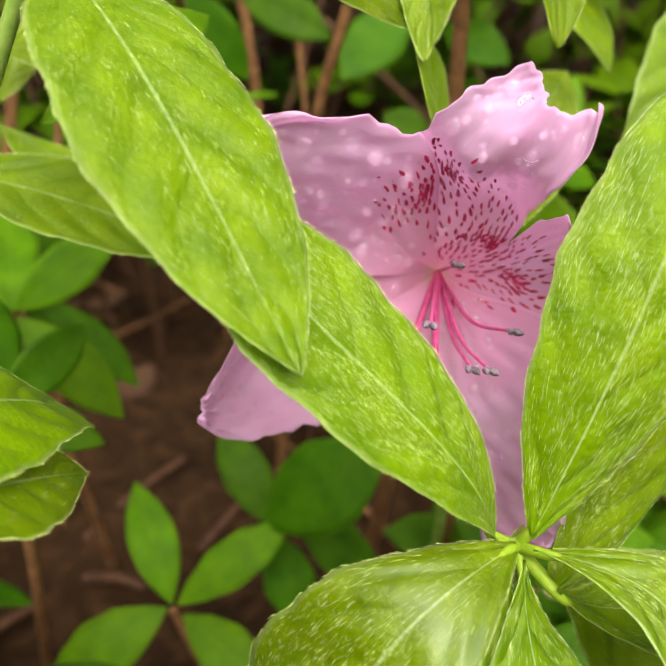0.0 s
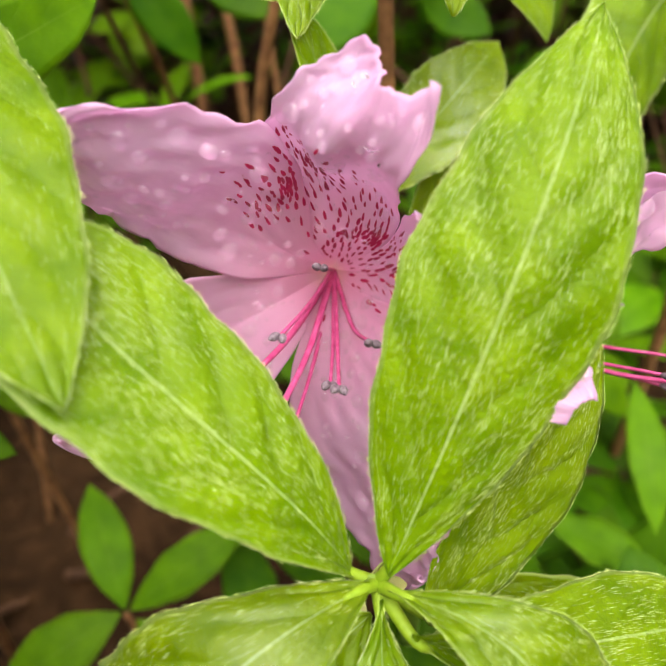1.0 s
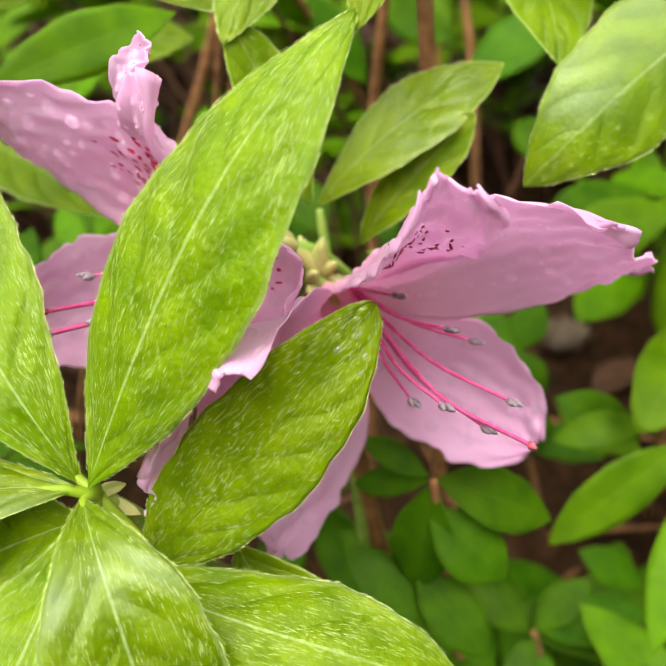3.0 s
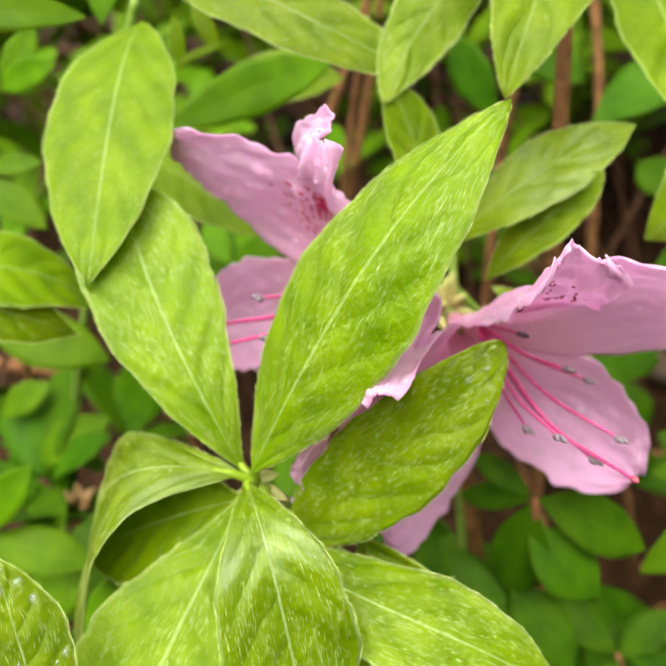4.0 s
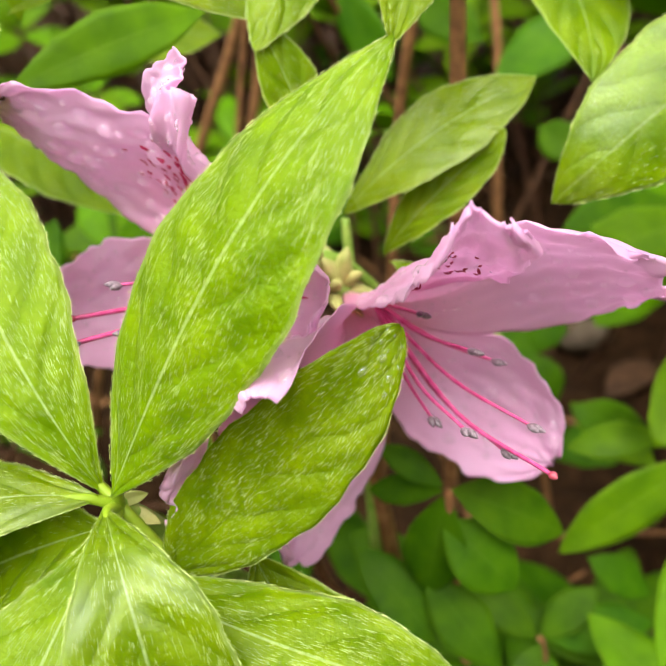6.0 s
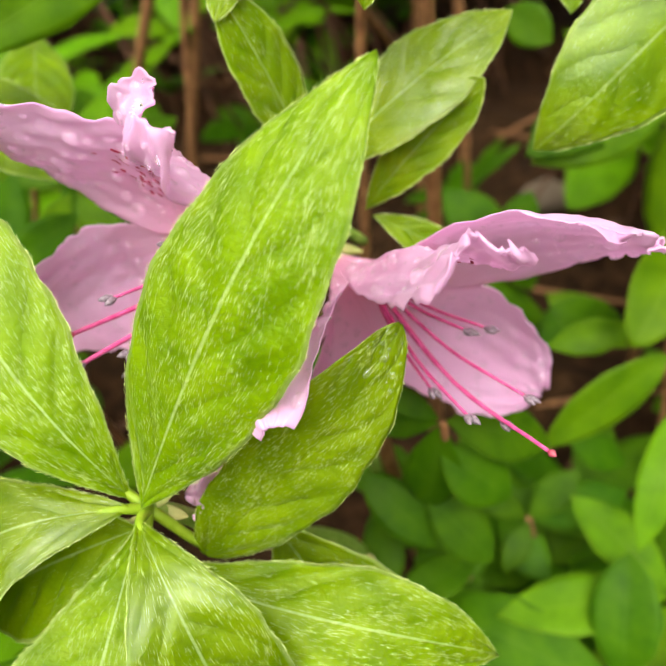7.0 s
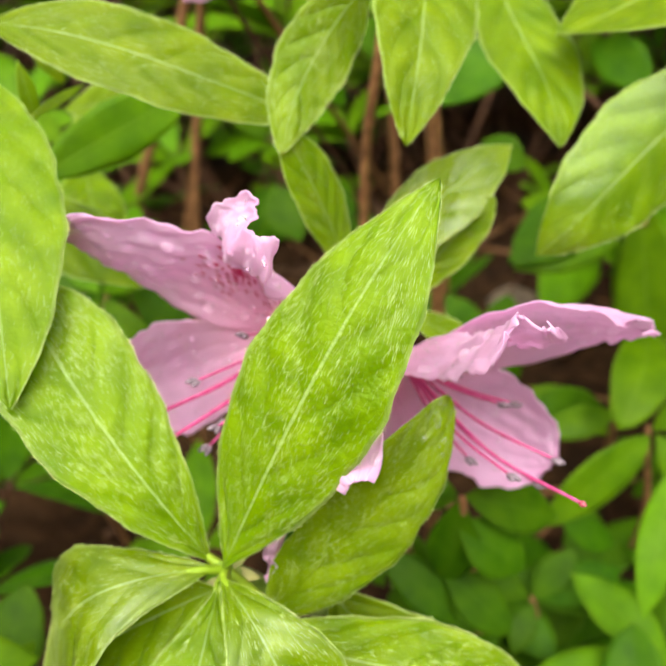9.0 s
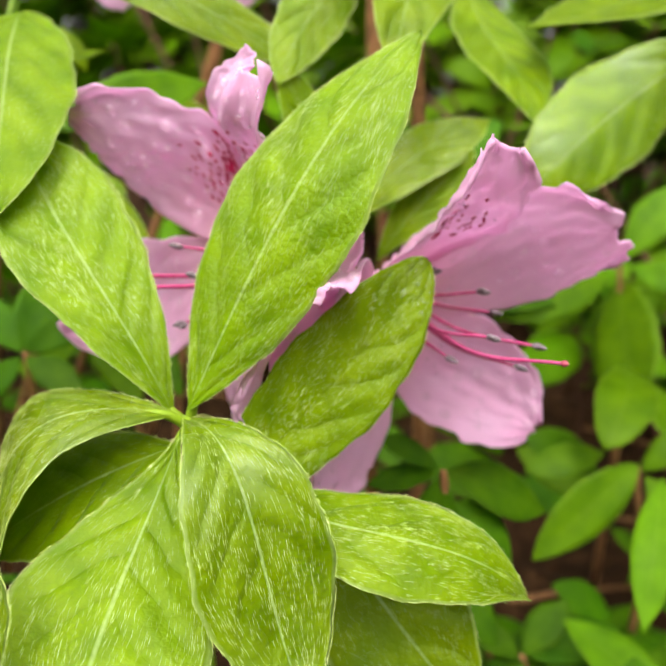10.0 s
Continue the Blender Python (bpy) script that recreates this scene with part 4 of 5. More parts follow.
lower_shoot("azalea shoot with spreading mid green leaves in shade", (-0.0762, 0.144, 0.1221), [
    dict(base=(-0.0761, 0.1446, 0.1224), tip=(-0.0666, 0.1667, 0.1255), up=(0.6, -0.36, 0.72), wide=0.240, bend=0.060, hook=0, sway=0, fold=0.150, a=1.05, b=1.0, cup=-0.08, twist=0),
    dict(base=(-0.0745, 0.1438, 0.121), tip=(-0.0461, 0.1353, 0.1003), up=(0.48, -0.37, 0.8), wide=0.200, bend=0.060, hook=0, sway=0, fold=0.150, a=1.05, b=1.0, cup=-0.08, twist=0),
    dict(base=(-0.0768, 0.1431, 0.1219), tip=(-0.0785, 0.1254, 0.112), up=(0.58, -0.44, 0.69), wide=0.260, bend=0.060, hook=0, sway=0, fold=0.150, a=1.05, b=1.0, cup=-0.08, twist=0),
    dict(base=(-0.0776, 0.1437, 0.1227), tip=(-0.1048, 0.1484, 0.1301), up=(0.19, -0.35, 0.92), wide=0.240, bend=0.060, hook=0, sway=0, fold=0.150, a=1.05, b=1.0, cup=-0.08, twist=0),
    dict(base=(-0.0775, 0.1433, 0.1223), tip=(-0.0954, 0.1271, 0.1223), up=(0.46, -0.51, 0.72), wide=0.260, bend=0.060, hook=0, sway=0, fold=0.150, a=1.05, b=1.0, cup=-0.08, twist=0),
    dict(base=(-0.0613, 0.2107, 0.1236), tip=(-0.046, 0.1995, 0.1084), up=(0.38, -0.52, 0.77), wide=0.400, bend=0.060, hook=0, sway=0, fold=0.150, a=1.05, b=1.0, cup=-0.08, twist=0),
    ], seed=124)


lower_shoot("azalea shoot with bright green leaves at the side of the bush", (-0.0427, 0.0329, 0.1097), [
    dict(base=(-0.0425, 0.0326, 0.1089), tip=(-0.034, 0.0441, 0.1225), up=(0.48, -0.79, 0.37), wide=0.240, bend=0.060, hook=0, sway=0, fold=0.150, a=1.05, b=1.0, cup=-0.08, twist=0),
    dict(base=(-0.041, 0.0334, 0.1081), tip=(-0.0242, 0.0463, 0.1009), up=(0.53, -0.23, 0.82), wide=0.240, bend=0.060, hook=0, sway=0, fold=0.150, a=1.05, b=1.0, cup=-0.08, twist=0),
    dict(base=(-0.0383, 0.0322, 0.0859), tip=(-0.0294, 0.0495, 0.0985), up=(0.42, -0.66, 0.62), wide=0.260, bend=0.060, hook=0, sway=0, fold=0.150, a=1.05, b=1.0, cup=-0.08, twist=0),
    dict(base=(-0.0091, 0.0348, 0.1031), tip=(-0.0051, 0.0458, 0.1133), up=(0.46, -0.69, 0.57), wide=0.260, bend=0.060, hook=0, sway=0, fold=0.150, a=1.05, b=1.0, cup=-0.08, twist=0),
    dict(base=(-0.0437, 0.0315, 0.1091), tip=(-0.0556, 0.0229, 0.1209), up=(0.73, -0.07, 0.68), wide=0.240, bend=0.060, hook=0, sway=0, fold=0.150, a=1.05, b=1.0, cup=-0.08, twist=0),
], (-0.04, 0.02), material=MATURE, seed=131)
near_left = thing("azalea_shoot", "azalea shoot with a wet downy bright green leaf", "shoot", "azalea shoots")
side_leaf = leaf_part(near_left, base=(0.0216, 0.0175, 0.1252), tip=(0.0109, 0.0218, 0.1449), up=(0.84, -0.22, 0.5), wide=0.240, bend=0.060, hook=0, sway=0, fold=0.150, a=1.05, b=1.0, cup=-0.08, twist=0, hairs=595, seed=137)
leaf_part(near_left, base=(0.0212, 0.0171, 0.1253), tip=(0.0355, 0.0223, 0.1139), up=(0.63, -0.04, 0.78), wide=0.240, bend=0.060, hook=0, sway=0, fold=0.150, a=1.05, b=1.0, cup=-0.08, twist=0, hairs=255, seed=138)
rooted(near_left, (0.0217, 0.0173, 0.1248), (0.0, 0.01), 0.001, STEM)
lower_shoot("azalea shoot with fresh leaves beside the hanging leaf", (-0.083, 0.0718, 0.164), [
    dict(base=(-0.0838, 0.0712, 0.1641), tip=(-0.0698, 0.076, 0.1527), up=(0.66, -0.39, 0.64), wide=0.260, bend=0.060, hook=0, sway=0, fold=0.150, a=1.05, b=1.0, cup=-0.08, twist=0),
    dict(base=(-0.0835, 0.0726, 0.1657), tip=(-0.0745, 0.0815, 0.1665), up=(0.59, -0.64, 0.5), wide=0.240, bend=0.060, hook=0, sway=0, fold=0.150, a=1.05, b=1.0, cup=-0.08, twist=0),
    dict(base=(-0.0945, 0.0856, 0.1807), tip=(-0.078, 0.0923, 0.1859), up=(0.28, -0.91, 0.3), wide=0.240, bend=0.060, hook=0, sway=0, fold=0.150, a=1.05, b=1.0, cup=-0.08, twist=0),
    dict(base=(-0.0934, 0.0859, 0.1797), tip=(-0.0922, 0.097, 0.1935), up=(0.82, -0.48, 0.31), wide=0.240, bend=0.060, hook=0, sway=0, fold=0.150, a=1.05, b=1.0, cup=-0.08, twist=0),
    dict(base=(-0.0677, 0.062, 0.1992), tip=(-0.0477, 0.0845, 0.196), up=(0.72, -0.58, 0.39), wide=0.140, bend=0.060, hook=0, sway=0, fold=0.150, a=1.05, b=1.0, cup=-0.08, twist=0),
    dict(base=(-0.0722, 0.1027, 0.1927), tip=(-0.0766, 0.1097, 0.2081), up=(0.77, -0.47, 0.44), wide=0.240, bend=0.060, hook=0, sway=0, fold=0.150, a=1.05, b=1.0, cup=-0.08, twist=0),
    dict(base=(-0.0754, 0.058, 0.1351), tip=(-0.0511, 0.0734, 0.1252), up=(0.55, -0.41, 0.73), wide=0.260, bend=0.060, hook=0, sway=0, fold=0.150, a=1.05, b=1.0, cup=-0.08, twist=0),
    dict(base=(-0.0968, 0.0613, 0.0988), tip=(-0.0886, 0.0741, 0.106), up=(0.53, -0.65, 0.55), wide=0.300, bend=0.060, hook=0, sway=0, fold=0.150, a=1.05, b=1.0, cup=-0.08, twist=0),
    dict(base=(-0.0739, 0.081, 0.0965), tip=(-0.0856, 0.063, 0.0868), up=(0.48, -0.64, 0.6), wide=0.300, bend=0.060, hook=0, sway=0, fold=0.150, a=1.05, b=1.0, cup=-0.08, twist=0),
], (-0.06, 0.02), material=MATURE, seed=141)
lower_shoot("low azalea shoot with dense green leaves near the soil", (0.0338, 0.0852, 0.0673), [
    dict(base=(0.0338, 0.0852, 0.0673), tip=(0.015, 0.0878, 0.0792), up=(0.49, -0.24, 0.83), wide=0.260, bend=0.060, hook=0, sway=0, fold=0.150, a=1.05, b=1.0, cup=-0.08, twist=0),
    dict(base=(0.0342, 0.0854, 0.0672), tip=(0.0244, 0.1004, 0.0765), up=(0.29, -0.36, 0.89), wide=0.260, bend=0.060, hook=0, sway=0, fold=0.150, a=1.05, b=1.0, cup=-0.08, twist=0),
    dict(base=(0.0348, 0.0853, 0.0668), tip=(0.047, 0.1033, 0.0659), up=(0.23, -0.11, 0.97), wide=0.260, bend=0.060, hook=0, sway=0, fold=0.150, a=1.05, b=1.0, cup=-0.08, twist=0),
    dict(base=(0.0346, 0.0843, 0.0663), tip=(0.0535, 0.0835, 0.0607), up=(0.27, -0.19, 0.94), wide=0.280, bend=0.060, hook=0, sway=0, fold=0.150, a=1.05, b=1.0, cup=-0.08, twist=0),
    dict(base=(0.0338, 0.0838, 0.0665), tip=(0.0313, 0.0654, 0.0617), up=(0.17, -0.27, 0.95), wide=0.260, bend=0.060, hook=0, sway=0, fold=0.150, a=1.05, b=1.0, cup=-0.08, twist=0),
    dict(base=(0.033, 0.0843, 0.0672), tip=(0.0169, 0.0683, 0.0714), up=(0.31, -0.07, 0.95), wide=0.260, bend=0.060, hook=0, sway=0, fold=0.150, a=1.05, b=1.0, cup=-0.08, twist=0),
], material=SHADED, seed=151)
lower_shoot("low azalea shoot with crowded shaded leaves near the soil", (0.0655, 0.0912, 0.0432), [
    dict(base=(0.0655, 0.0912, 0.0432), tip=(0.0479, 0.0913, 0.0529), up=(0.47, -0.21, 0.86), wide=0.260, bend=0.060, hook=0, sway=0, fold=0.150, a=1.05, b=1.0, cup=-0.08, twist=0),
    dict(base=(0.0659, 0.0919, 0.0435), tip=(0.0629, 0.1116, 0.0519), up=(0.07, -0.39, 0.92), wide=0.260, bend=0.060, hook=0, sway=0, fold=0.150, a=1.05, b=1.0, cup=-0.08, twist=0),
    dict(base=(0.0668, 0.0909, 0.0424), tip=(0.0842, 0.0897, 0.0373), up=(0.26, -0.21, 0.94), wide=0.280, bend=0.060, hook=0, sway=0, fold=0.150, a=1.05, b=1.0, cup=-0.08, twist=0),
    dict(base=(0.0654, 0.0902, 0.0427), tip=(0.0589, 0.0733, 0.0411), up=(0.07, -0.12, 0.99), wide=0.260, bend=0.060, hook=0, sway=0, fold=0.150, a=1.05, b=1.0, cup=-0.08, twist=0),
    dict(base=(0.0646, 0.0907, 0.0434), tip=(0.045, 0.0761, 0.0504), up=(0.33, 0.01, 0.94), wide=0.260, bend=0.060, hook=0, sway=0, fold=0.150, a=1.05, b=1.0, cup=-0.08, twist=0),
], material=SHADED, seed=158)
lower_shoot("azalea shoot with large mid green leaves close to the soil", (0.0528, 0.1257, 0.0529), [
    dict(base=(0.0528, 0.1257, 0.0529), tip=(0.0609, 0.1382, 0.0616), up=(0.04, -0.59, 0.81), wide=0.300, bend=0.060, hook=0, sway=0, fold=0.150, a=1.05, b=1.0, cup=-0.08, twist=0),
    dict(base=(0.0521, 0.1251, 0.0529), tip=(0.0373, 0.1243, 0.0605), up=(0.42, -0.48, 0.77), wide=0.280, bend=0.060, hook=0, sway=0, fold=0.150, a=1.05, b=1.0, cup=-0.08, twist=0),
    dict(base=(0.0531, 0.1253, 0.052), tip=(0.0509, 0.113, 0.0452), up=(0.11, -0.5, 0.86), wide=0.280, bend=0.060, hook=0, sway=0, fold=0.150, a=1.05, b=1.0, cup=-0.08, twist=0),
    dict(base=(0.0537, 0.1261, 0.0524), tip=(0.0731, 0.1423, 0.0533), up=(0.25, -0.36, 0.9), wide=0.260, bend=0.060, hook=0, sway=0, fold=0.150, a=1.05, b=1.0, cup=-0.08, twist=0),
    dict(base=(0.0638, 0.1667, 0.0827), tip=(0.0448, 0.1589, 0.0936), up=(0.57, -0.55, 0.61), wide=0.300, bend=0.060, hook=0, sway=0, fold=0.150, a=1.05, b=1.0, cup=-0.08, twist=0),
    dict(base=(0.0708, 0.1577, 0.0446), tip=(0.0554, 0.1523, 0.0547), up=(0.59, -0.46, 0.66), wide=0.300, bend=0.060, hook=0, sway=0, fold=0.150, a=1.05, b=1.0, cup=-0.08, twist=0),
], material=SHADED, seed=165)
# Leaves added above the view, only to keep light off the third flower.
lower_shoot("added azalea shoot with leaves overhead to shade the third flower", (-0.0344, 0.1405, 0.2261), [
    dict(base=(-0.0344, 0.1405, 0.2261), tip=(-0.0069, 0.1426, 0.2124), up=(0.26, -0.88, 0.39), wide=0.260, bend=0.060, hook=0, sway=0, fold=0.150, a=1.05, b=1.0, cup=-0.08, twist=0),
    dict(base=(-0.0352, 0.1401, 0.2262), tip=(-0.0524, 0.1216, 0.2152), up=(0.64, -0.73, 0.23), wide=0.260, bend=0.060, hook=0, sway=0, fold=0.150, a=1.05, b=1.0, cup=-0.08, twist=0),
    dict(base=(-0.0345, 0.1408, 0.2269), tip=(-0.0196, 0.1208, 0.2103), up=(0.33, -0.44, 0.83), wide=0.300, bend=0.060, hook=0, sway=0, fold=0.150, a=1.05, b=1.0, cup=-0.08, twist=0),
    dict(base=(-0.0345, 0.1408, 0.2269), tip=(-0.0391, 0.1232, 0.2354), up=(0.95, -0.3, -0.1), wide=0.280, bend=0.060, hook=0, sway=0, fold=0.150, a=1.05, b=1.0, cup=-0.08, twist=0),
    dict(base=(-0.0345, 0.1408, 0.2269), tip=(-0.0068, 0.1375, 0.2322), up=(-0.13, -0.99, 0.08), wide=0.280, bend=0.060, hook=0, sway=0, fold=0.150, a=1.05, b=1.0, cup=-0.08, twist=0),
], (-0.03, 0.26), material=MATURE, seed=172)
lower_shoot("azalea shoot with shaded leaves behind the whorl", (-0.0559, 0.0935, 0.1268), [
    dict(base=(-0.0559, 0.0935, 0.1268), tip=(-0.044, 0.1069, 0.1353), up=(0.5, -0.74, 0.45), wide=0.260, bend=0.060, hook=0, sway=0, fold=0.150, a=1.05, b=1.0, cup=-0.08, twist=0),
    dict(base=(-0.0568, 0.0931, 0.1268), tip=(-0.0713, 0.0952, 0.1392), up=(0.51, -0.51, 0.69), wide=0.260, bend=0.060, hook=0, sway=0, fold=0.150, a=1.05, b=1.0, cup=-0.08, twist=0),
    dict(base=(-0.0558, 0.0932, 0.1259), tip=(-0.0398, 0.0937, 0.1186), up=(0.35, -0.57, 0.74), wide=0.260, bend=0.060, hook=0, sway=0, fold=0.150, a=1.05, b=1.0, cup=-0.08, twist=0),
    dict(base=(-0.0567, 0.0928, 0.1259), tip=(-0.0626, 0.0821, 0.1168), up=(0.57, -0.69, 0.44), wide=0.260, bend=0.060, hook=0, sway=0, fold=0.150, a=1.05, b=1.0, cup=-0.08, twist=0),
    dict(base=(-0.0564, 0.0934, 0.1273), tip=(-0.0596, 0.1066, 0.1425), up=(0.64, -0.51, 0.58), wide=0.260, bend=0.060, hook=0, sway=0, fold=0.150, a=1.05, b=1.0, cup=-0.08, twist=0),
], (-0.03, 0.03), material=SHADED, seed=181)

# ---- flowers ----
def petal_shape(base, tip, up, wide, bend, hook, sway, fold, a, b, cup=0.0, twist=0.0, seed=0, ruffle=0.009, notch=0.008, crumple=0.0075, dent=0.0):
    return Blade(base, tip, up, wide, bend, hook, sway, fold, a, b, cup=cup, twist=twist, ruffle=ruffle, waves=4.0, seed=seed, notch=notch, crumple=crumple, dent=dent)


def corolla(flower, throat, shapes, starts, ends, flare):
    """Five petals, in order round the flower, fused into a funnel below and free above."""
    throat = np.array(throat, float)
    for s in shapes:
        s.base = throat.copy()
        s.length = np.linalg.norm(s.tip - s.base)
    rays = [s.tip - throat for s in shapes]
    axis = unit(sum(unit(r) for r in rays))
    n = len(shapes)
    seams = []
    for k in range(n):
        r = unit(rays[k]) + unit(rays[(k + 1) % n])
        if np.linalg.norm(r) < 0.35:
            r = r + axis * 0.5
        seams.append(unit(r) * 0.47 * (np.linalg.norm(rays[k]) + np.linalg.norm(rays[(k + 1) % n])))
    made = []
    for k, s in enumerate(shapes):
        pair = [(seams[k - 1], starts[k - 1], ends[k - 1]), (seams[k], starts[k], ends[k])]
        if np.dot(s.side, pair[0][0]) > np.dot(s.side, pair[1][0]):
            pair.reverse()
        s.join(axis, pair[0][0], pair[1][0], (pair[0][1], pair[1][1]), (pair[0][2], pair[1][2]), flare)
        made.append((s, blade_mesh("petal", s, 52, 44, PETAL, flower, "", 0.0003, u1=0.99)))
    return made


def freckles(petals, centres, seed, count=6000, lift=0.00006, reach=0.95):
    """Crimson dashes round the given places, lying along the petal."""
    rng = np.random.RandomState(seed)
    for shape, ob in petals:
        u, v = rng.uniform(0.12, 0.8, count), rng.uniform(-reach, reach, count)
        p, n = shape.at(u, v)
        near = np.zeros(count)
        for c, r in centres:
            near = np.maximum(near, np.exp(-(np.linalg.norm(p - np.array(c), axis=1) / r) ** 2))
        keep = rng.rand(count) < near
        taken, verts, faces = [], [], []
        for k in np.flatnonzero(keep):
            if any(np.linalg.norm(p[k] - q) < (0.00042 if near[k] > 0.88 else 0.00065 if near[k] > 0.6 else 0.00095) for q in taken):
                continue
            taken.append(p[k])
            around, _ = shape.at(np.array((u[k] + 0.005, u[k])), np.array((v[k], v[k] + 0.01)))
            lu = rng.uniform(0.0004, 0.0009) * 0.005 / (np.linalg.norm(around[0] - p[k]) + 1e-6)
            lv = rng.uniform(0.00016, 0.00028) * 0.01 / (np.linalg.norm(around[1] - p[k]) + 1e-6)
            tilt = rng.normal(0, 0.35)
            g = np.linspace(0, 2 * np.pi, 9)[:-1]
            a, b = np.cos(g), np.sin(g) * (1 - 0.4 * np.cos(g))
            q, m = shape.at(np.clip(u[k] + lu * a, 0.02, 0.97), np.clip(v[k] + lv * (b + tilt * a), -0.99, 0.99))
            mid, mm = shape.at(u[k], v[k])
            i = len(verts)
            verts.extend(list(q + m * lift) + [mid + mm * lift * 1.4])
            faces.extend((i + j, i + (j + 1) % 8, i + 8) for j in range(8))
        if len(faces) > 8:
            tagged(mesh_object("freckle_pattern", verts, faces, FRECKLE, ob), "crimson freckles", kind="stuff")


def dome_mesh():
    rows, sides = 6, 14
    verts, faces = [], []
    for r in range(rows):
        s = r / rows * math.pi / 2
        verts += [(math.cos(s) * math.cos(g), math.cos(s) * math.sin(g), 0.75 * math.sin(s)) for g in np.linspace(0, 2 * math.pi, sides + 1)[:-1]]
    verts.append((0, 0, 0.75))
    for r in range(rows - 1):
        for c in range(sides):
            d = (c + 1) % sides
            faces.append((r * sides + c, r * sides + d, (r + 1) * sides + d, (r + 1) * sides + c))
    faces += [((rows - 1) * sides + c, (rows - 1) * sides + (c + 1) % sides, rows * sides) for c in range(sides)]
    me = bpy.data.meshes.new("water_drop")
    me.from_pydata(verts, [], faces)
    me.polygons.foreach_set("use_smooth", [True] * len(faces))
    me.materials.append(WATER)
    return me


DROP = dome_mesh()


def drops(shape, ob, count, seed, low=0.00026, high=0.0013, u0=0.2, u1=0.97, outer=False):
    rng = np.random.RandomState(seed)
    done = []
    while len(done) < count:
        u, v = rng.uniform(u0, u1), rng.uniform(-0.84, 0.84)
        size = low + (high - low) * rng.rand() ** 2.0
        p, _ = shape.at(np.array(u), np.array(v))
        if any(np.linalg.norm(p - q) < size + s for q, s in done):
            done.append((np.array((9.0, 9.0, 9.0)), 0.0))
            continue
        done.append((p, size))
        pu, _ = shape.at(np.array(u + 0.01), np.array(v))
        pv, _ = shape.at(np.array(u), np.array(v + 0.02))
        x, y = unit(pu - p), pv - p
        n = unit(np.cross(x, y))
        if (n @ shape.up < 0) != outer:
            n = -n
        if outer:
            p = p + n * 0.0003
        y = np.cross(n, x)
        st = rng.uniform(0.85, 1.2)
        m = Matrix(np.column_stack([x * size * st, y * size / st, n * size, p - n * size * 0.12]).tolist() + [[0, 0, 0, 1]])
        d = new("water_drop", DROP)
        d.parent = ob
        d.matrix_basis = m
        d.visible_shadow = False


drops(LEAF_SHAPES[wet_leaf.name], wet_leaf, 16, 131, 0.0002, 0.0007, 0.8, 0.97)
drops(LEAF_SHAPES[side_leaf.name], side_leaf, 14, 134, 0.0003, 0.001, 0.3, 0.95)


def stamen(flower, base, tip, sag, radius=0.00027, anther=True):
    base, tip = np.array(base, float), np.array(tip, float)
    reach = np.linalg.norm(tip - base)
    mid = base * 0.45 + tip * 0.55 + np.array((0, 0, -sag * reach))
    ob = tube_mesh("stamen" if anther else "pistil", [base, base * 0.75 + mid * 0.25 + (0, 0, -0.05 * sag * reach), mid, tip], [radius * 1.3, radius * 1.2, radius, radius * 0.75], FILAMENT, flower)
    d = unit(tip - mid)
    if anther:
        w = unit(np.cross(d, (0.2, 0.4, 0.9)))
        for k in (-1, 1):
            egg_mesh("anther", tip + w * k * 0.00042 + d * 0.0004, d + w * k * 0.25, 0.0021, 0.00052, ANTHER, ob, "grey violet anther", k + 5)
    else:
        egg_mesh("stigma", tip, d, 0.0012, 0.00055, STIGMA, ob, "red sticky stigma", 3, 0.12)
    return ob


flower = thing("azalea_flower", "open pink azalea flower with crimson freckles, wet with rain", "flower", "azalea flowers")
p1 = petal_shape(base=(0.0144, 0.0886, 0.1523), tip=(-0.011, 0.072, 0.1783), up=(0.34, -0.91, -0.24), wide=0.251, bend=0.033, hook=-0.014, sway=0.084, fold=0.092, a=0.62, b=0.46, cup=-0.051, twist=0.953, seed=41)
p2 = petal_shape(base=(0.0149, 0.0902, 0.1538), tip=(0.0232, 0.0715, 0.1845), up=(-0.19, -0.86, -0.47), wide=0.309, bend=-0.010, hook=-0.122, sway=-0.157, fold=-0.799, a=0.78, b=0.20, cup=0.592, twist=1.319, seed=42, ruffle=0.009, notch=0.008, crumple=0.005, dent=0.07)
p3 = petal_shape(base=(0.0114, 0.0949, 0.1558), tip=(0.0344, 0.0781, 0.1594), up=(-0.6, -0.8, 0.06), wide=0.610, bend=0.163, hook=0.079, sway=0.000, fold=0.423, a=0.73, b=0.37, cup=0.372, twist=-0.398, seed=43)
p3.wide *= 1.3
p4 = petal_shape(base=(0.0137, 0.0907, 0.1545), tip=(0.0254, 0.0556, 0.1383), up=(-0.71, -0.48, 0.51), wide=0.371, bend=0.015, hook=0.065, sway=0.010, fold=0.068, a=0.75, b=0.42, cup=-0.028, twist=-0.442, seed=44)
p5 = petal_shape(base=(0.0177, 0.0904, 0.1513), tip=(-0.0165, 0.0684, 0.1464), up=(0.45, -0.8, 0.4), wide=0.267, bend=-0.147, hook=0.032, sway=-0.024, fold=0.274, a=0.65, b=0.46, cup=0.119, twist=0.534, seed=45)
F1 = np.array((0.0152, 0.091, 0.1537))
p2, p3, p4, p5, p1 = corolla(flower, F1, (p2, p3, p4, p5, p1), (0.42, 0.2, 0.2, 0.2, 0.2), (0.9, 0.62, 0.6, 0.6, 0.6), 0.35)
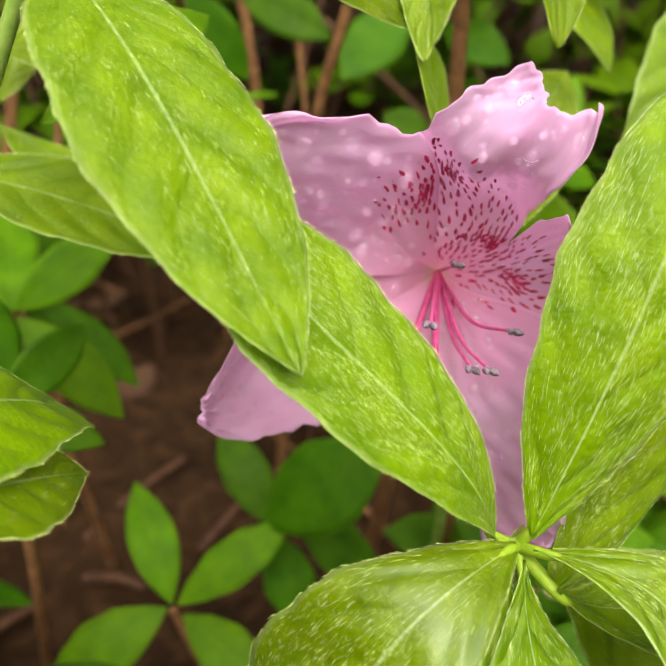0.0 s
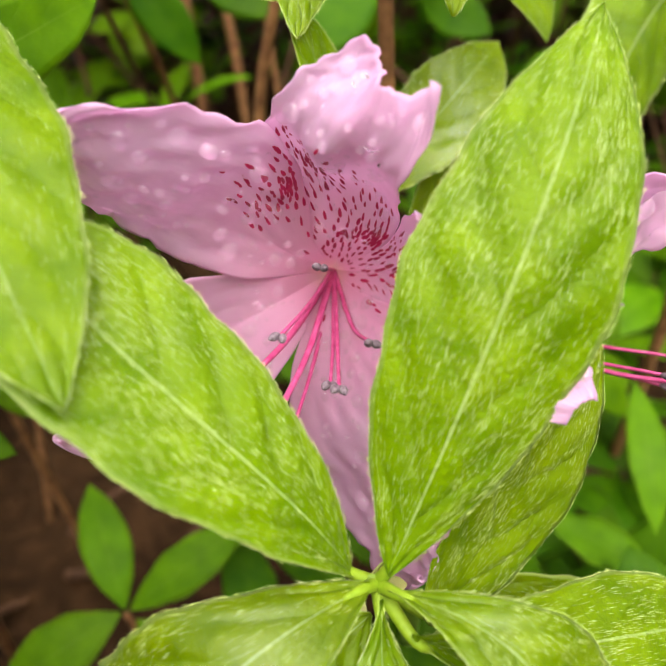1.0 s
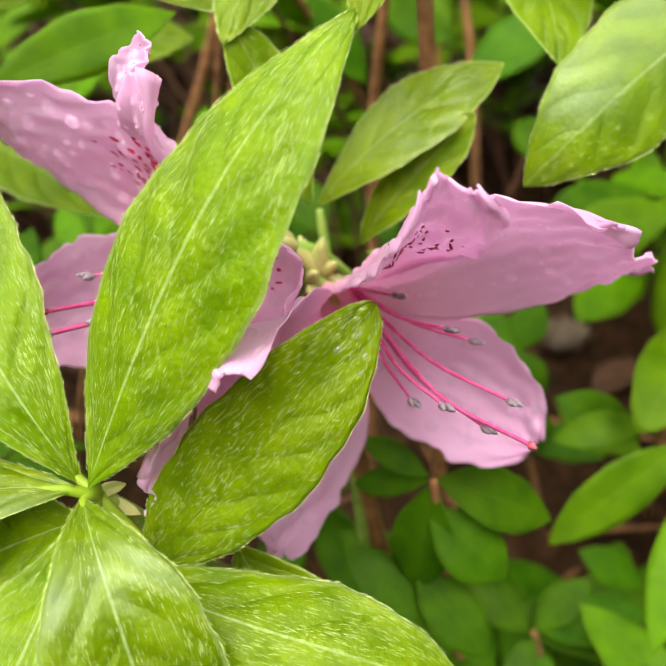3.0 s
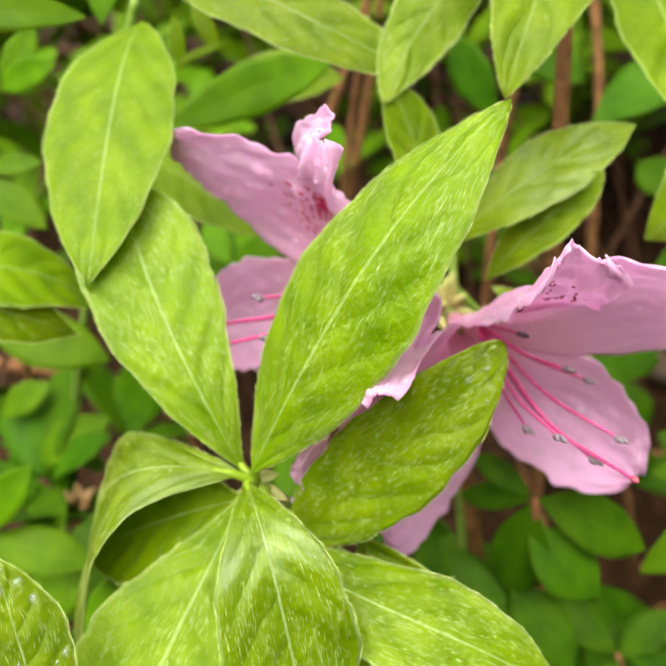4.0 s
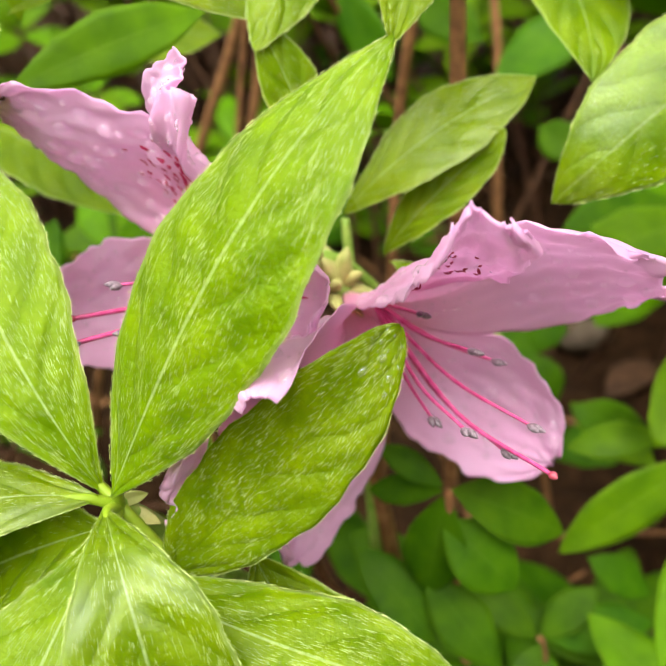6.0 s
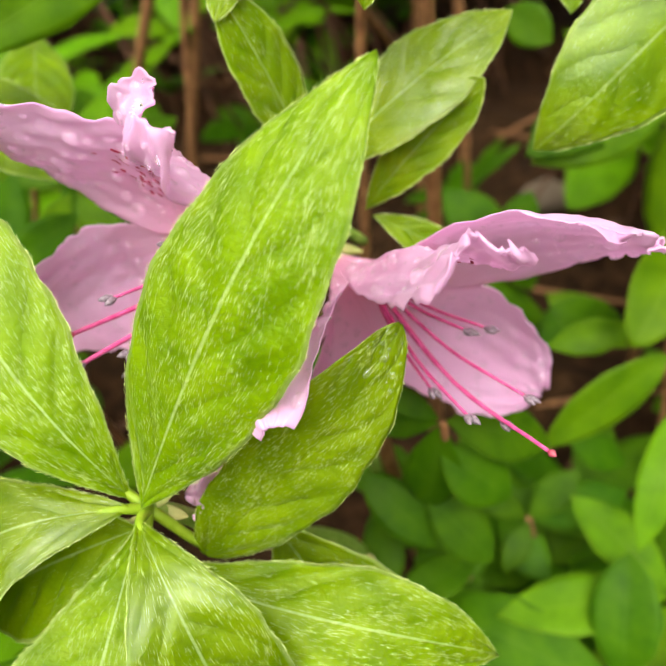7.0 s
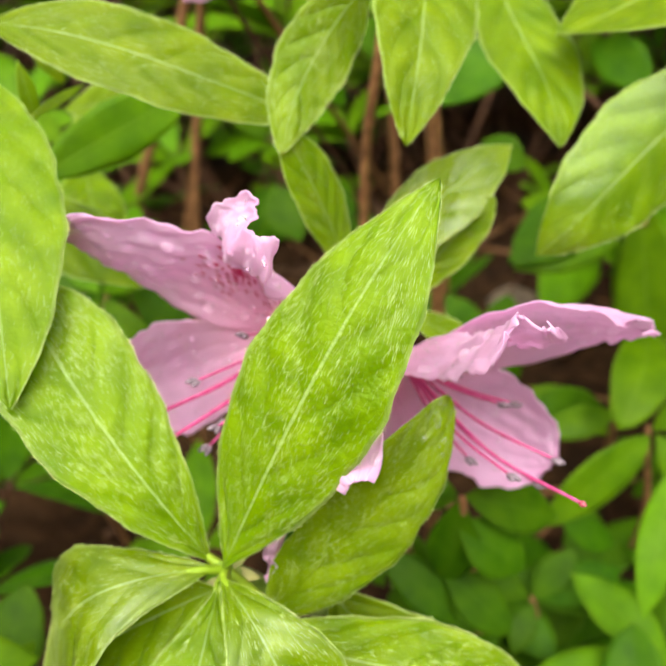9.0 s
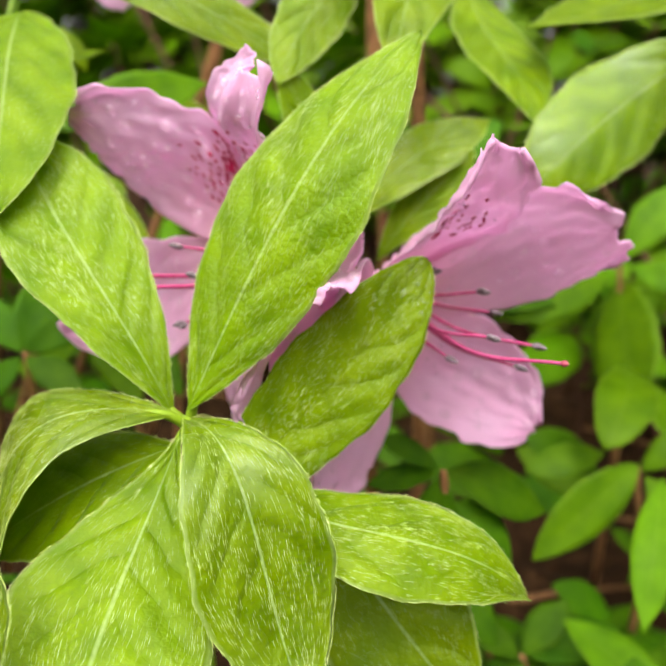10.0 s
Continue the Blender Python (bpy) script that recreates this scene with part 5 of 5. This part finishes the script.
freckles((p1, p2, p3, p4), (((0.0112, 0.0813, 0.1693), 0.0034), ((0.0209, 0.083, 0.1619), 0.0042), ((0.0145, 0.0812, 0.1722), 0.003), ((0.0247, 0.083, 0.1566), 0.003)), 7)
for k, (pp, count) in enumerate(((p1, 120), (p2, 120), (p3, 80), (p4, 110), (p5, 90))):
    drops(*pp, count, 80 + k)
drops(*p2, 110, 88, outer=True)
stamen(flower, F1, (0.0201, 0.0664, 0.1587), 0.12)
stamen(flower, F1, (0.0158, 0.0656, 0.1542), 0.1)
stamen(flower, F1, (0.0169, 0.0622, 0.1564), 0.1)
stamen(flower, F1, (0.0109, 0.0671, 0.1592), 0.02)
stamen(flower, F1, (0.0148, 0.0751, 0.1626), 0.0, 0.0002)
stamen(flower, F1, (0.0065, 0.0626, 0.1556), 0.05, 0.0004, False)
stamen(flower, F1, (0.0109, 0.0594, 0.155), 0.06, 0.0004)
stamen(flower, F1, (0.0115, 0.0654, 0.1482), 0.06)

flower2 = thing("azalea_flower", "pink azalea flower facing sideways, wet with rain", "flower", "azalea flowers")
q1 = petal_shape(base=(0.0226, 0.098, 0.1443), tip=(0.0678, 0.1, 0.1584), up=(0.21, -0.8, -0.56), wide=0.304, bend=-0.008, hook=0.019, sway=-0.013, fold=0.091, a=0.62, b=0.22, cup=-0.038, twist=-0.522, seed=51, notch=0.018, ruffle=0.011, crumple=0.0035)
q2 = petal_shape(base=(0.0224, 0.0999, 0.146), tip=(0.0541, 0.0754, 0.1732), up=(-0.44, 0.35, 0.83), wide=0.216, bend=-0.018, hook=0.005, sway=-0.051, fold=-0.827, a=0.75, b=0.33, cup=0.134, twist=-0.085, seed=52, ruffle=0.008, notch=0.011, crumple=0.008)
q3 = petal_shape(base=(0.0241, 0.0995, 0.148), tip=(0.0392, 0.0584, 0.1565), up=(-0.76, -0.15, 0.63), wide=0.098, bend=-0.003, hook=-0.043, sway=-0.036, fold=0.074, a=0.74, b=0.33, cup=-0.055, twist=0.860, seed=53, notch=0.0, ruffle=0.003, crumple=0.0025)
q4 = petal_shape(base=(0.0236, 0.1007, 0.1466), tip=(0.0293, 0.0709, 0.1163), up=(0.98, -0.01, 0.19), wide=0.292, bend=0.054, hook=0.065, sway=0.002, fold=0.198, a=0.76, b=0.40, cup=0.074, twist=0.277, seed=54)
q5 = petal_shape(base=(0.0232, 0.1016, 0.1453), tip=(0.0555, 0.1065, 0.1203), up=(0.34, -0.9, 0.26), wide=0.279, bend=-0.106, hook=-0.045, sway=-0.007, fold=0.390, a=0.76, b=0.54, cup=0.184, twist=0.115, seed=55)
q2, q1, q5, q4, q3 = corolla(flower2, (0.0216, 0.1003, 0.1456), (q2, q1, q5, q4, q3), (0.3,) * 5, (0.7,) * 5, 0.6)
freckles((q1,), (((0.045, 0.083, 0.16), 0.0046),), 17)
freckles((q2,), (((0.045, 0.083, 0.16), 0.0046),), 18, count=1300, lift=-0.0004, reach=0.55)
for k, (pp, count) in enumerate(((q1, 110), (q2, 170), (q3, 60), (q4, 60), (q5, 80))):
    drops(*pp, count, 90 + k, u1=0.86 if k == 1 else 0.97)
F2 = np.array((0.0309, 0.0943, 0.149))
stamen(flower2, F2, (0.0423, 0.087, 0.1532), 0.0, 0.00025)
stamen(flower2, F2, (0.0567, 0.0803, 0.1419), 0.1)
stamen(flower2, F2, (0.05, 0.0852, 0.151), 0.06)
stamen(flower2, F2, (0.0506, 0.0915, 0.1462), 0.06)
stamen(flower2, F2, (0.0585, 0.0835, 0.1441), 0.08)
stamen(flower2, F2, (0.0539, 0.0751, 0.1475), 0.1)
stamen(flower2, F2, (0.0462, 0.0826, 0.1412), 0.1)
stamen(flower2, F2, (0.0634, 0.0759, 0.1447), 0.12, 0.00032, False)


flower3 = thing("azalea_flower", "pale pink azalea flower hanging behind the upper leaves", "flower", "azalea flowers")
for k, shape in enumerate((
        petal_shape(base=(-0.0374, 0.145, 0.2184), tip=(-0.0202, 0.1407, 0.1998), up=(0.16, -0.92, 0.36), wide=0.420, bend=0.060, hook=0, sway=0, fold=0.150, a=0.8, b=0.3, cup=-0.08, twist=0, seed=61),
        petal_shape(base=(-0.0401, 0.1438, 0.2187), tip=(-0.0565, 0.1302, 0.2071), up=(0.62, -0.78, 0.03), wide=0.360, bend=0.060, hook=0, sway=0, fold=0.150, a=0.8, b=0.3, cup=-0.08, twist=0, seed=62),
        petal_shape(base=(-0.0393, 0.1446, 0.2195), tip=(-0.0478, 0.1608, 0.2419), up=(0.51, -0.6, 0.62), wide=0.360, bend=0.060, hook=0, sway=0, fold=0.150, a=0.8, b=0.3, cup=-0.08, twist=0, seed=63),
        petal_shape(base=(-0.0384, 0.145, 0.2194), tip=(-0.0247, 0.1667, 0.2305), up=(0.7, -0.62, 0.35), wide=0.360, bend=0.060, hook=0, sway=0, fold=0.150, a=0.8, b=0.3, cup=-0.08, twist=0, seed=64),
        petal_shape(base=(-0.0402, 0.1442, 0.2196), tip=(-0.0672, 0.1473, 0.2337), up=(0.19, -0.82, 0.54), wide=0.360, bend=0.060, hook=0, sway=0, fold=0.150, a=0.8, b=0.3, cup=-0.08, twist=0, seed=65))):
    drops(shape, blade_mesh("petal", shape, 30, 24, PETAL, flower3, "", 0.0003, u1=0.99), 25, 120 + k)
rooted(flower3, (-0.0404, 0.1459, 0.2192), (-0.02, 0.22), 0.0007, BARK)


def calyx(flower, centre, axis, seed):
    """Small green cup with pointed scales and its stalk."""
    centre, axis = np.array(centre, float), unit(axis)
    e1 = unit(np.cross(axis, (0.3, 0.1, 0.9)))
    e2 = np.cross(axis, e1)
    tube_mesh("stalk", [centre - axis * 0.012 + (0, 0.002, -0.006), centre - axis * 0.006, centre + axis * 0.0005], [0.0009, 0.0009, 0.0014], STEM, flower)
    for k in range(5):
        g = 2 * math.pi * k / 5 + seed
        r = e1 * math.cos(g) + e2 * math.sin(g)
        egg_mesh("sepal", centre + r * 0.0022 + axis * 0.001, axis + r * 0.45, 0.007, 0.0013, BUD, flower, "", k)


calyx(flower, F1 + (0.002, 0.007, -0.002), (-0.4, -0.7, 0.3), 0.2)
calyx(flower2, (0.0216, 0.1003, 0.1456), (0.75, -0.35, 0.2), 0.7)
bud = thing("flower_bud", "cream and green bud scales between the two flowers", "bud")
B0 = np.array((0.0216, 0.1003, 0.1456))
for k in range(5):
    g = k * 2.4
    d = np.array((math.cos(g) * 0.5 - 0.1, math.sin(g) * 0.4 - 0.2, 0.9))
    egg_mesh("bud_scale", B0 + (-0.0012, 0.001, 0.001) + d * 0.0022, d, 0.0085, 0.0019, BUD, bud, "", k, 0.01)
rooted(bud, B0 + (-0.001, 0.001, 0), (0.0, 0.03), 0.0016)


# ---- bush behind: many more shoots ----
def prototype(seed, n, size, material):
    rng = np.random.RandomState(seed)
    ob = thing("azalea_shoot", "shaded azalea shoot with dark green leaves", "shoot", "background azalea shoots")
    for k in range(n):
        g = 2 * math.pi * k / n + rng.uniform(-0.3, 0.3)
        climb = rng.uniform(0.1, 0.7)
        out = np.array((math.cos(g) * math.cos(climb), math.sin(g) * math.cos(climb), math.sin(climb)))
        length = size * rng.uniform(0.75, 1.2)
        leaf_part(ob, out * 0.002, out * length, np.array((0, 0, 1.0)) - out * 0.3, rng.uniform(0.2, 0.28), rng.uniform(0.02, 0.12), 0.01, 0, rng.uniform(0.05, 0.3), 0.95, 0.85,
                  material=material, fine=False, seed=seed + k, quilt=0.005)
    tube_mesh("stem", [(0, 0, 0.002), (0.001, 0.001, -0.03), (0.003, 0.006, -0.1), (0.004, 0.012, -0.24)], [0.0007, 0.0008, 0.001, 0.0013], BARK, ob)
    return ob


CLEARINGS = ((-0.045, 0.41, 0.07), (0.02, 0.235, 0.05), (-0.06, 0.5, 0.07), (0.045, 0.275, 0.04))


def in_clearing(x, y):
    """Bare soil shows here between the shoots."""
    return any(math.hypot(x - a, y - b) < r for a, b, r in CLEARINGS)


# The first two carry the shade-darkened green.
PROTOS = [prototype(300, 6, 0.03, SHADED), prototype(310, 5, 0.036, SHADED), prototype(320, 7, 0.028, MATURE), prototype(330, 5, 0.04, MATURE)]
rng = np.random.RandomState(12)
count = 0
for tries in range(4000):
    x, y = rng.uniform(-0.34, 0.4), rng.uniform(0.02, 0.62)
    z = rng.uniform(0.02, 0.09) if rng.rand() < 0.55 else rng.uniform(0.05, 0.22)
    deep = 0.85 * y - 0.53 * (z - 0.2)
    if deep < 0.17 + 0.25 * max(0.0, z - 0.08) or (z > 0.08 and y < 0.2):
        continue
    if -0.24 < x < 0.005 and y < 0.4 and z < 0.14 and rng.rand() < 0.96:
        continue
    if y < 0.3 and z > 0.13:
        continue
    if rng.rand() < 0.35 and y < 0.3:
        continue
    m = pose(x, y, z, rng.uniform(-25, 25), rng.uniform(-25, 25), rng.uniform(0, 360)) @ Matrix.Diagonal((*[rng.uniform(0.75, 1.15)] * 3, 1))
    proto = PROTOS[rng.randint(len(PROTOS))]
    if in_clearing(x, y):
        continue
    copied = copy_thing(proto, m)
    copied.scale = m.to_scale()
    count += 1
    if count >= 210:
        break
for x, y, z in (
        (0.060, 0.125, 0.030), (0.062, 0.155, 0.022), (0.078, 0.132, 0.022), (0.094, 0.15, 0.03), (0.05, 0.14, 0.018), (0.1, 0.175, 0.03), (0.085, 0.205, 0.028), (0.072, 0.105, 0.02), (0.082, 0.095, 0.050), (-0.009, 0.225, 0.030), (-0.013, 0.261, 0.050), (-0.082, 0.313, 0.050), (-0.132, 0.293, 0.050), (0.024, 0.086, 0.030), (-0.208, 0.196, 0.050), (-0.166, 0.209, 0.030)):
    m = pose(x, y, z, rng.uniform(-20, 30), rng.uniform(-20, 20), rng.uniform(0, 360)) @ Matrix.Diagonal((*[rng.uniform(0.8, 1.15)] * 3, 1))
    copied = copy_thing(PROTOS[rng.randint(2)], m)
    copied.scale = m.to_scale()
for x, y, z in (
        (0.0461, 0.2599, 0.0918), (0.0644, 0.2515, 0.1111), (-0.054, 0.2626, 0.1226), (-0.149, 0.1745, 0.1164), (-0.1312, 0.1649, 0.0913), (-0.152, 0.209, 0.0921), (-0.1359, 0.2537, 0.1109), (-0.0989, 0.2766, 0.1151)):
    m = pose(x, y, z, rng.uniform(0, 40), rng.uniform(-20, 20), rng.uniform(-60, 60)) @ Matrix.Diagonal((*[rng.uniform(0.8, 1.1)] * 3, 1))
    copied = copy_thing(PROTOS[2 + rng.randint(2)], m)
    copied.scale = m.to_scale()
for k, (x, y, z) in enumerate((
        (-0.187, 0.137, 0.165), (-0.205, 0.166, 0.155), (-0.186, 0.136, 0.14), (-0.187, 0.121, 0.115), (-0.24, 0.156, 0.115), (-0.197, 0.228, 0.135), (-0.246, 0.234, 0.16),
        (-0.135, 0.184, 0.08), (-0.082, 0.062, 0.082), (-0.072, 0.058, 0.075), (-0.045, 0.042, 0.07), (-0.11, 0.07, 0.072), (-0.115, 0.105, 0.055), (-0.15, 0.09, 0.06))):
    m = pose(x, y, z, rng.uniform(0, 35), rng.uniform(0, 30), rng.uniform(0, 360)) @ Matrix.Diagonal((*[rng.uniform(0.85, 1.15)] * 3, 1))
    copied = copy_thing(PROTOS[(2 if k < 7 else 0) + rng.randint(2)], m)
    copied.scale = m.to_scale()
masses = []
for k in range(46):
    x, y, z = rng.uniform(-0.3, 0.36), rng.uniform(0.25, 0.42), rng.uniform(0.12, 0.26)
    m = pose(x, y, z, rng.uniform(0, 45), rng.uniform(-25, 25), rng.uniform(-70, 70)) @ Matrix.Diagonal((*[rng.uniform(1.0, 1.4)] * 3, 1))
    which = 2 + rng.randint(2)
    if not (-0.14 < x < 0.07 and k % 3):
        masses.append((m, which))
for k in range(240):
    g, r = rng.uniform(0.4, 2.75), rng.uniform(0.7, 1.25)
    m = pose(0.05 + r * math.cos(g), 0.02 + r * math.sin(g), rng.uniform(0.2, 1.0), rng.uniform(0, 60), rng.uniform(-25, 25), rng.uniform(-60, 60)) @ Matrix.Diagonal((*[rng.uniform(2.6, 4.2)] * 3, 1))
    masses.append((m, rng.randint(4)))
for k in range(80):
    g, r = rng.uniform(1.0, 2.6), rng.uniform(0.5, 0.85)
    m = pose(0.05 + r * math.cos(g), 0.02 + r * math.sin(g), rng.uniform(0.22, 0.6), rng.uniform(0, 60), rng.uniform(-25, 25), rng.uniform(-60, 60)) @ Matrix.Diagonal((*[rng.uniform(1.6, 2.4)] * 3, 1))
    masses.append((m, rng.randint(4)))
for k in range(420):
    g, r = rng.uniform(0.2, 2.95), rng.uniform(0.45, 1.0)
    x, y, z = 0.05 + r * math.cos(g), 0.02 + r * math.sin(g), rng.uniform(0.06, 0.2) + 0.45 * (r - 0.4) * rng.rand() ** 0.5
    m = pose(x, y, z, rng.uniform(-5, 50), rng.uniform(-25, 25), rng.uniform(-60, 60)) @ Matrix.Diagonal((*[rng.uniform(1.1, 1.9)] * 3, 1))
    masses.append((m, rng.randint(4)))
# Added ring of foliage behind the camera, unseen, to block the low sky.
for k in range(520):
    g, r = rng.uniform(2.95, 6.5), rng.uniform(0.95, 1.9)
    z = rng.uniform(0.1, 0.35) + 1.1 * (r - 0.9) * rng.rand() ** 0.6
    m = pose(0.05 + r * math.cos(g), 0.02 + r * math.sin(g), z, rng.uniform(-40, 40), rng.uniform(-40, 40), rng.uniform(0, 360)) @ Matrix.Diagonal((*[rng.uniform(3.0, 5.0)] * 3, 1))
    masses.append((m, rng.randint(4)))


def massed_foliage(places):
    verts, uvs, faces, slots, at = [], [], [], [], 0
    for m, which in places:
        rot = np.array(m)
        for ob in PROTOS[which].children:
            me = ob.data
            co = np.empty(len(me.vertices) * 3)
            me.vertices.foreach_get("co", co)
            co = co.reshape(-1, 3)
            verts.append(co @ rot[:3, :3].T + rot[:3, 3])
            leaf = ob.name.startswith("leaf")
            uv = np.zeros((len(co), 2))
            if leaf:
                loops = np.empty(len(me.loops), dtype=np.int32)
                me.loops.foreach_get("vertex_index", loops)
                flat = np.empty(len(me.loops) * 2, dtype=np.float32)
                me.uv_layers[0].data.foreach_get("uv", flat)
                uv[loops] = flat.reshape(-1, 2)
            uvs.append(uv)
            for p in me.polygons:
                faces.append([at + i for i in p.vertices])
                slots.append(0 if leaf else 1)
            at += len(co)
    ob = mesh_object("background_foliage", np.concatenate(verts), faces, MASSED, uvs=np.concatenate(uvs))
    ob.data.materials.append(BARK)
    ob.data.polygons.foreach_set("material_index", slots)
    return tagged(ob, "dense azalea foliage of the bushes, with an added unseen ring behind the camera", "foliage", kind="stuff")


massed_foliage(masses)
for k, proto in enumerate(PROTOS):
    proto.matrix_basis = pose(-0.25 + 0.17 * k, 0.5, 0.1)

# bare brown stems
def bare_stem(points, radius):
    ob = thing("bare_stem", "upright reddish brown azalea stem", "stem", "bare stems")
    pts = [np.array(p, float) for p in points]
    tube_mesh("bark", pts, np.linspace(radius * 1.25, radius * 0.8, len(pts)), TWIG, ob, "", 10)


for line, r in (
        (((-0.022, 0.178, -0.004), (-0.012, 0.172, 0.09), (-0.0045, 0.166, 0.152), (0.0035, 0.16, 0.182), (0.014, 0.155, 0.225)), 0.0013),
        (((-0.2, 0.228, -0.004), (-0.16, 0.226, 0.065), (-0.13, 0.225, 0.12), (-0.101, 0.225, 0.169), (-0.07, 0.222, 0.23)), 0.0021),
        (((-0.165, 0.236, -0.004), (-0.135, 0.236, 0.06), (-0.113, 0.236, 0.12), (-0.098, 0.236, 0.17), (-0.084, 0.234, 0.23)), 0.002),
        (((-0.055, 0.312, -0.004), (-0.051, 0.305, 0.08), (-0.049, 0.3, 0.143), (-0.051, 0.296, 0.2), (-0.046, 0.29, 0.27)), 0.002),
        (((-0.028, 0.306, -0.004), (-0.031, 0.302, 0.08), (-0.033, 0.3, 0.144), (-0.041, 0.298, 0.2), (-0.05, 0.296, 0.27)), 0.0017),
        (((-0.1, 0.18, -0.004), (-0.085, 0.186, 0.09), (-0.0686, 0.1886, 0.1674), (-0.05, 0.19, 0.23)), 0.001)):
    bare_stem(line, r)

# small finds on the soil
stone = thing("pebble", "pale tan pebble lying on the soil", "pebble")
egg_mesh("pebble_body", (0.0024, 0.343, 0.006), (1, 0.2, 0.1), 0.03, 0.011, STONE, stone, "", 9, 0.12)
scrap = thing("fallen_petal", "pale withered petal caught in the leaves", "petal")
shape = petal_shape(base=(0.0356, 0.0774, 0.1005), tip=(0.0374, 0.0756, 0.1004), up=(0.01, -0.02, 1), wide=0.350, bend=0.060, hook=0, sway=0, fold=0.150, a=1.05, b=1.0, cup=-0.08, twist=0, seed=71)
blade_mesh("petal", shape, 14, 10, BUD, scrap, "", 0.0003, u1=0.99)

# litter on the soil
branch = thing("fallen_branch", "thick brown dead branch lying under the leaves", "branch")
tube_mesh("bark", [(-0.33, 0.128, 0.006), (-0.28, 0.138, 0.016), (-0.235, 0.148, 0.022), (-0.177, 0.171, 0.012), (-0.15, 0.186, 0.003)], [0.0042, 0.004, 0.0038, 0.0032, 0.0022], TWIG, branch, "", 10)
stub = thing("withered_twig", "dry brown twig with a withered knot at its end", "twig")
tube_mesh("bark", [(-0.165, 0.034, -0.003), (-0.137, 0.041, 0.03), (-0.109, 0.052, 0.05), (-0.077, 0.065, 0.075)], [0.0019, 0.0017, 0.0016, 0.0013], TWIG, stub, "", 8)
for k in range(5):
    g = 1.3 * k
    egg_mesh("withered_scale", np.array((-0.074, 0.066, 0.078)) + np.array((math.cos(g), math.sin(g), 0.3 * k - 0.6)) * 0.0022, (math.cos(g), math.sin(g), 0.6), 0.007, 0.0016, DRYBUD, stub, "", k, 0.15)
for (x0, y0), (x1, y1), r in (((-0.089, 0.174), (-0.061, 0.217), 0.0017), ((-0.047, 0.17), (-0.027, 0.202), 0.0014), ((-0.084, 0.157), (-0.062, 0.153), 0.0018), ((-0.112, 0.13), (-0.094, 0.147), 0.0016)):
    ob = thing("fallen_twig", "dry reddish brown twig lying on the soil", "twig", "fallen twigs")
    tube_mesh("bark", [(x0, y0, 0.004), ((x0 + x1) / 2 + 0.001, (y0 + y1) / 2, 0.007), (x1, y1, 0.004)], [r, r * 0.95, r * 0.7], BARK, ob, "", 8)
rng = np.random.RandomState(77)
for k in range(46):
    x, y, g, ln = rng.uniform(-0.3, 0.3), rng.uniform(0.05, 0.55), rng.uniform(0, math.pi), rng.uniform(0.03, 0.11)
    ob = thing("fallen_twig", "dry reddish brown twig lying on the soil", "twig", "fallen twigs")
    c, s = math.cos(g) * ln / 2, math.sin(g) * ln / 2
    z = 0.003
    tube_mesh("bark", [(x - c, y - s, z), (x - c * 0.2 + 0.003, y - s * 0.2, z + rng.uniform(0, 0.006)), (x + c, y + s, z + rng.uniform(0, 0.008))], [0.0014, 0.0012, 0.0007], TWIG, ob, "", 7)
for k in range(55):
    x, y, g = rng.uniform(-0.3, 0.32), rng.uniform(0.04, 0.6), rng.uniform(0, 2 * math.pi)
    ob = thing("dead_leaf", "curled brown dead leaf on the soil", "leaf", "dead leaves")
    c, s, ln = math.cos(g), math.sin(g), rng.uniform(0.012, 0.035)
    leaf_part(ob, (x, y, 0.003), (x + c * ln, y + s * ln, 0.004 + rng.uniform(0, 0.006)), (rng.uniform(-0.4, 0.4), rng.uniform(-0.4, 0.4), 1), rng.uniform(0.2, 0.35), rng.uniform(-0.1, 0.15), 0.03, 0.03, rng.uniform(0, 0.5), 0.9, 0.8, material=LITTER, fine=False, seed=k)
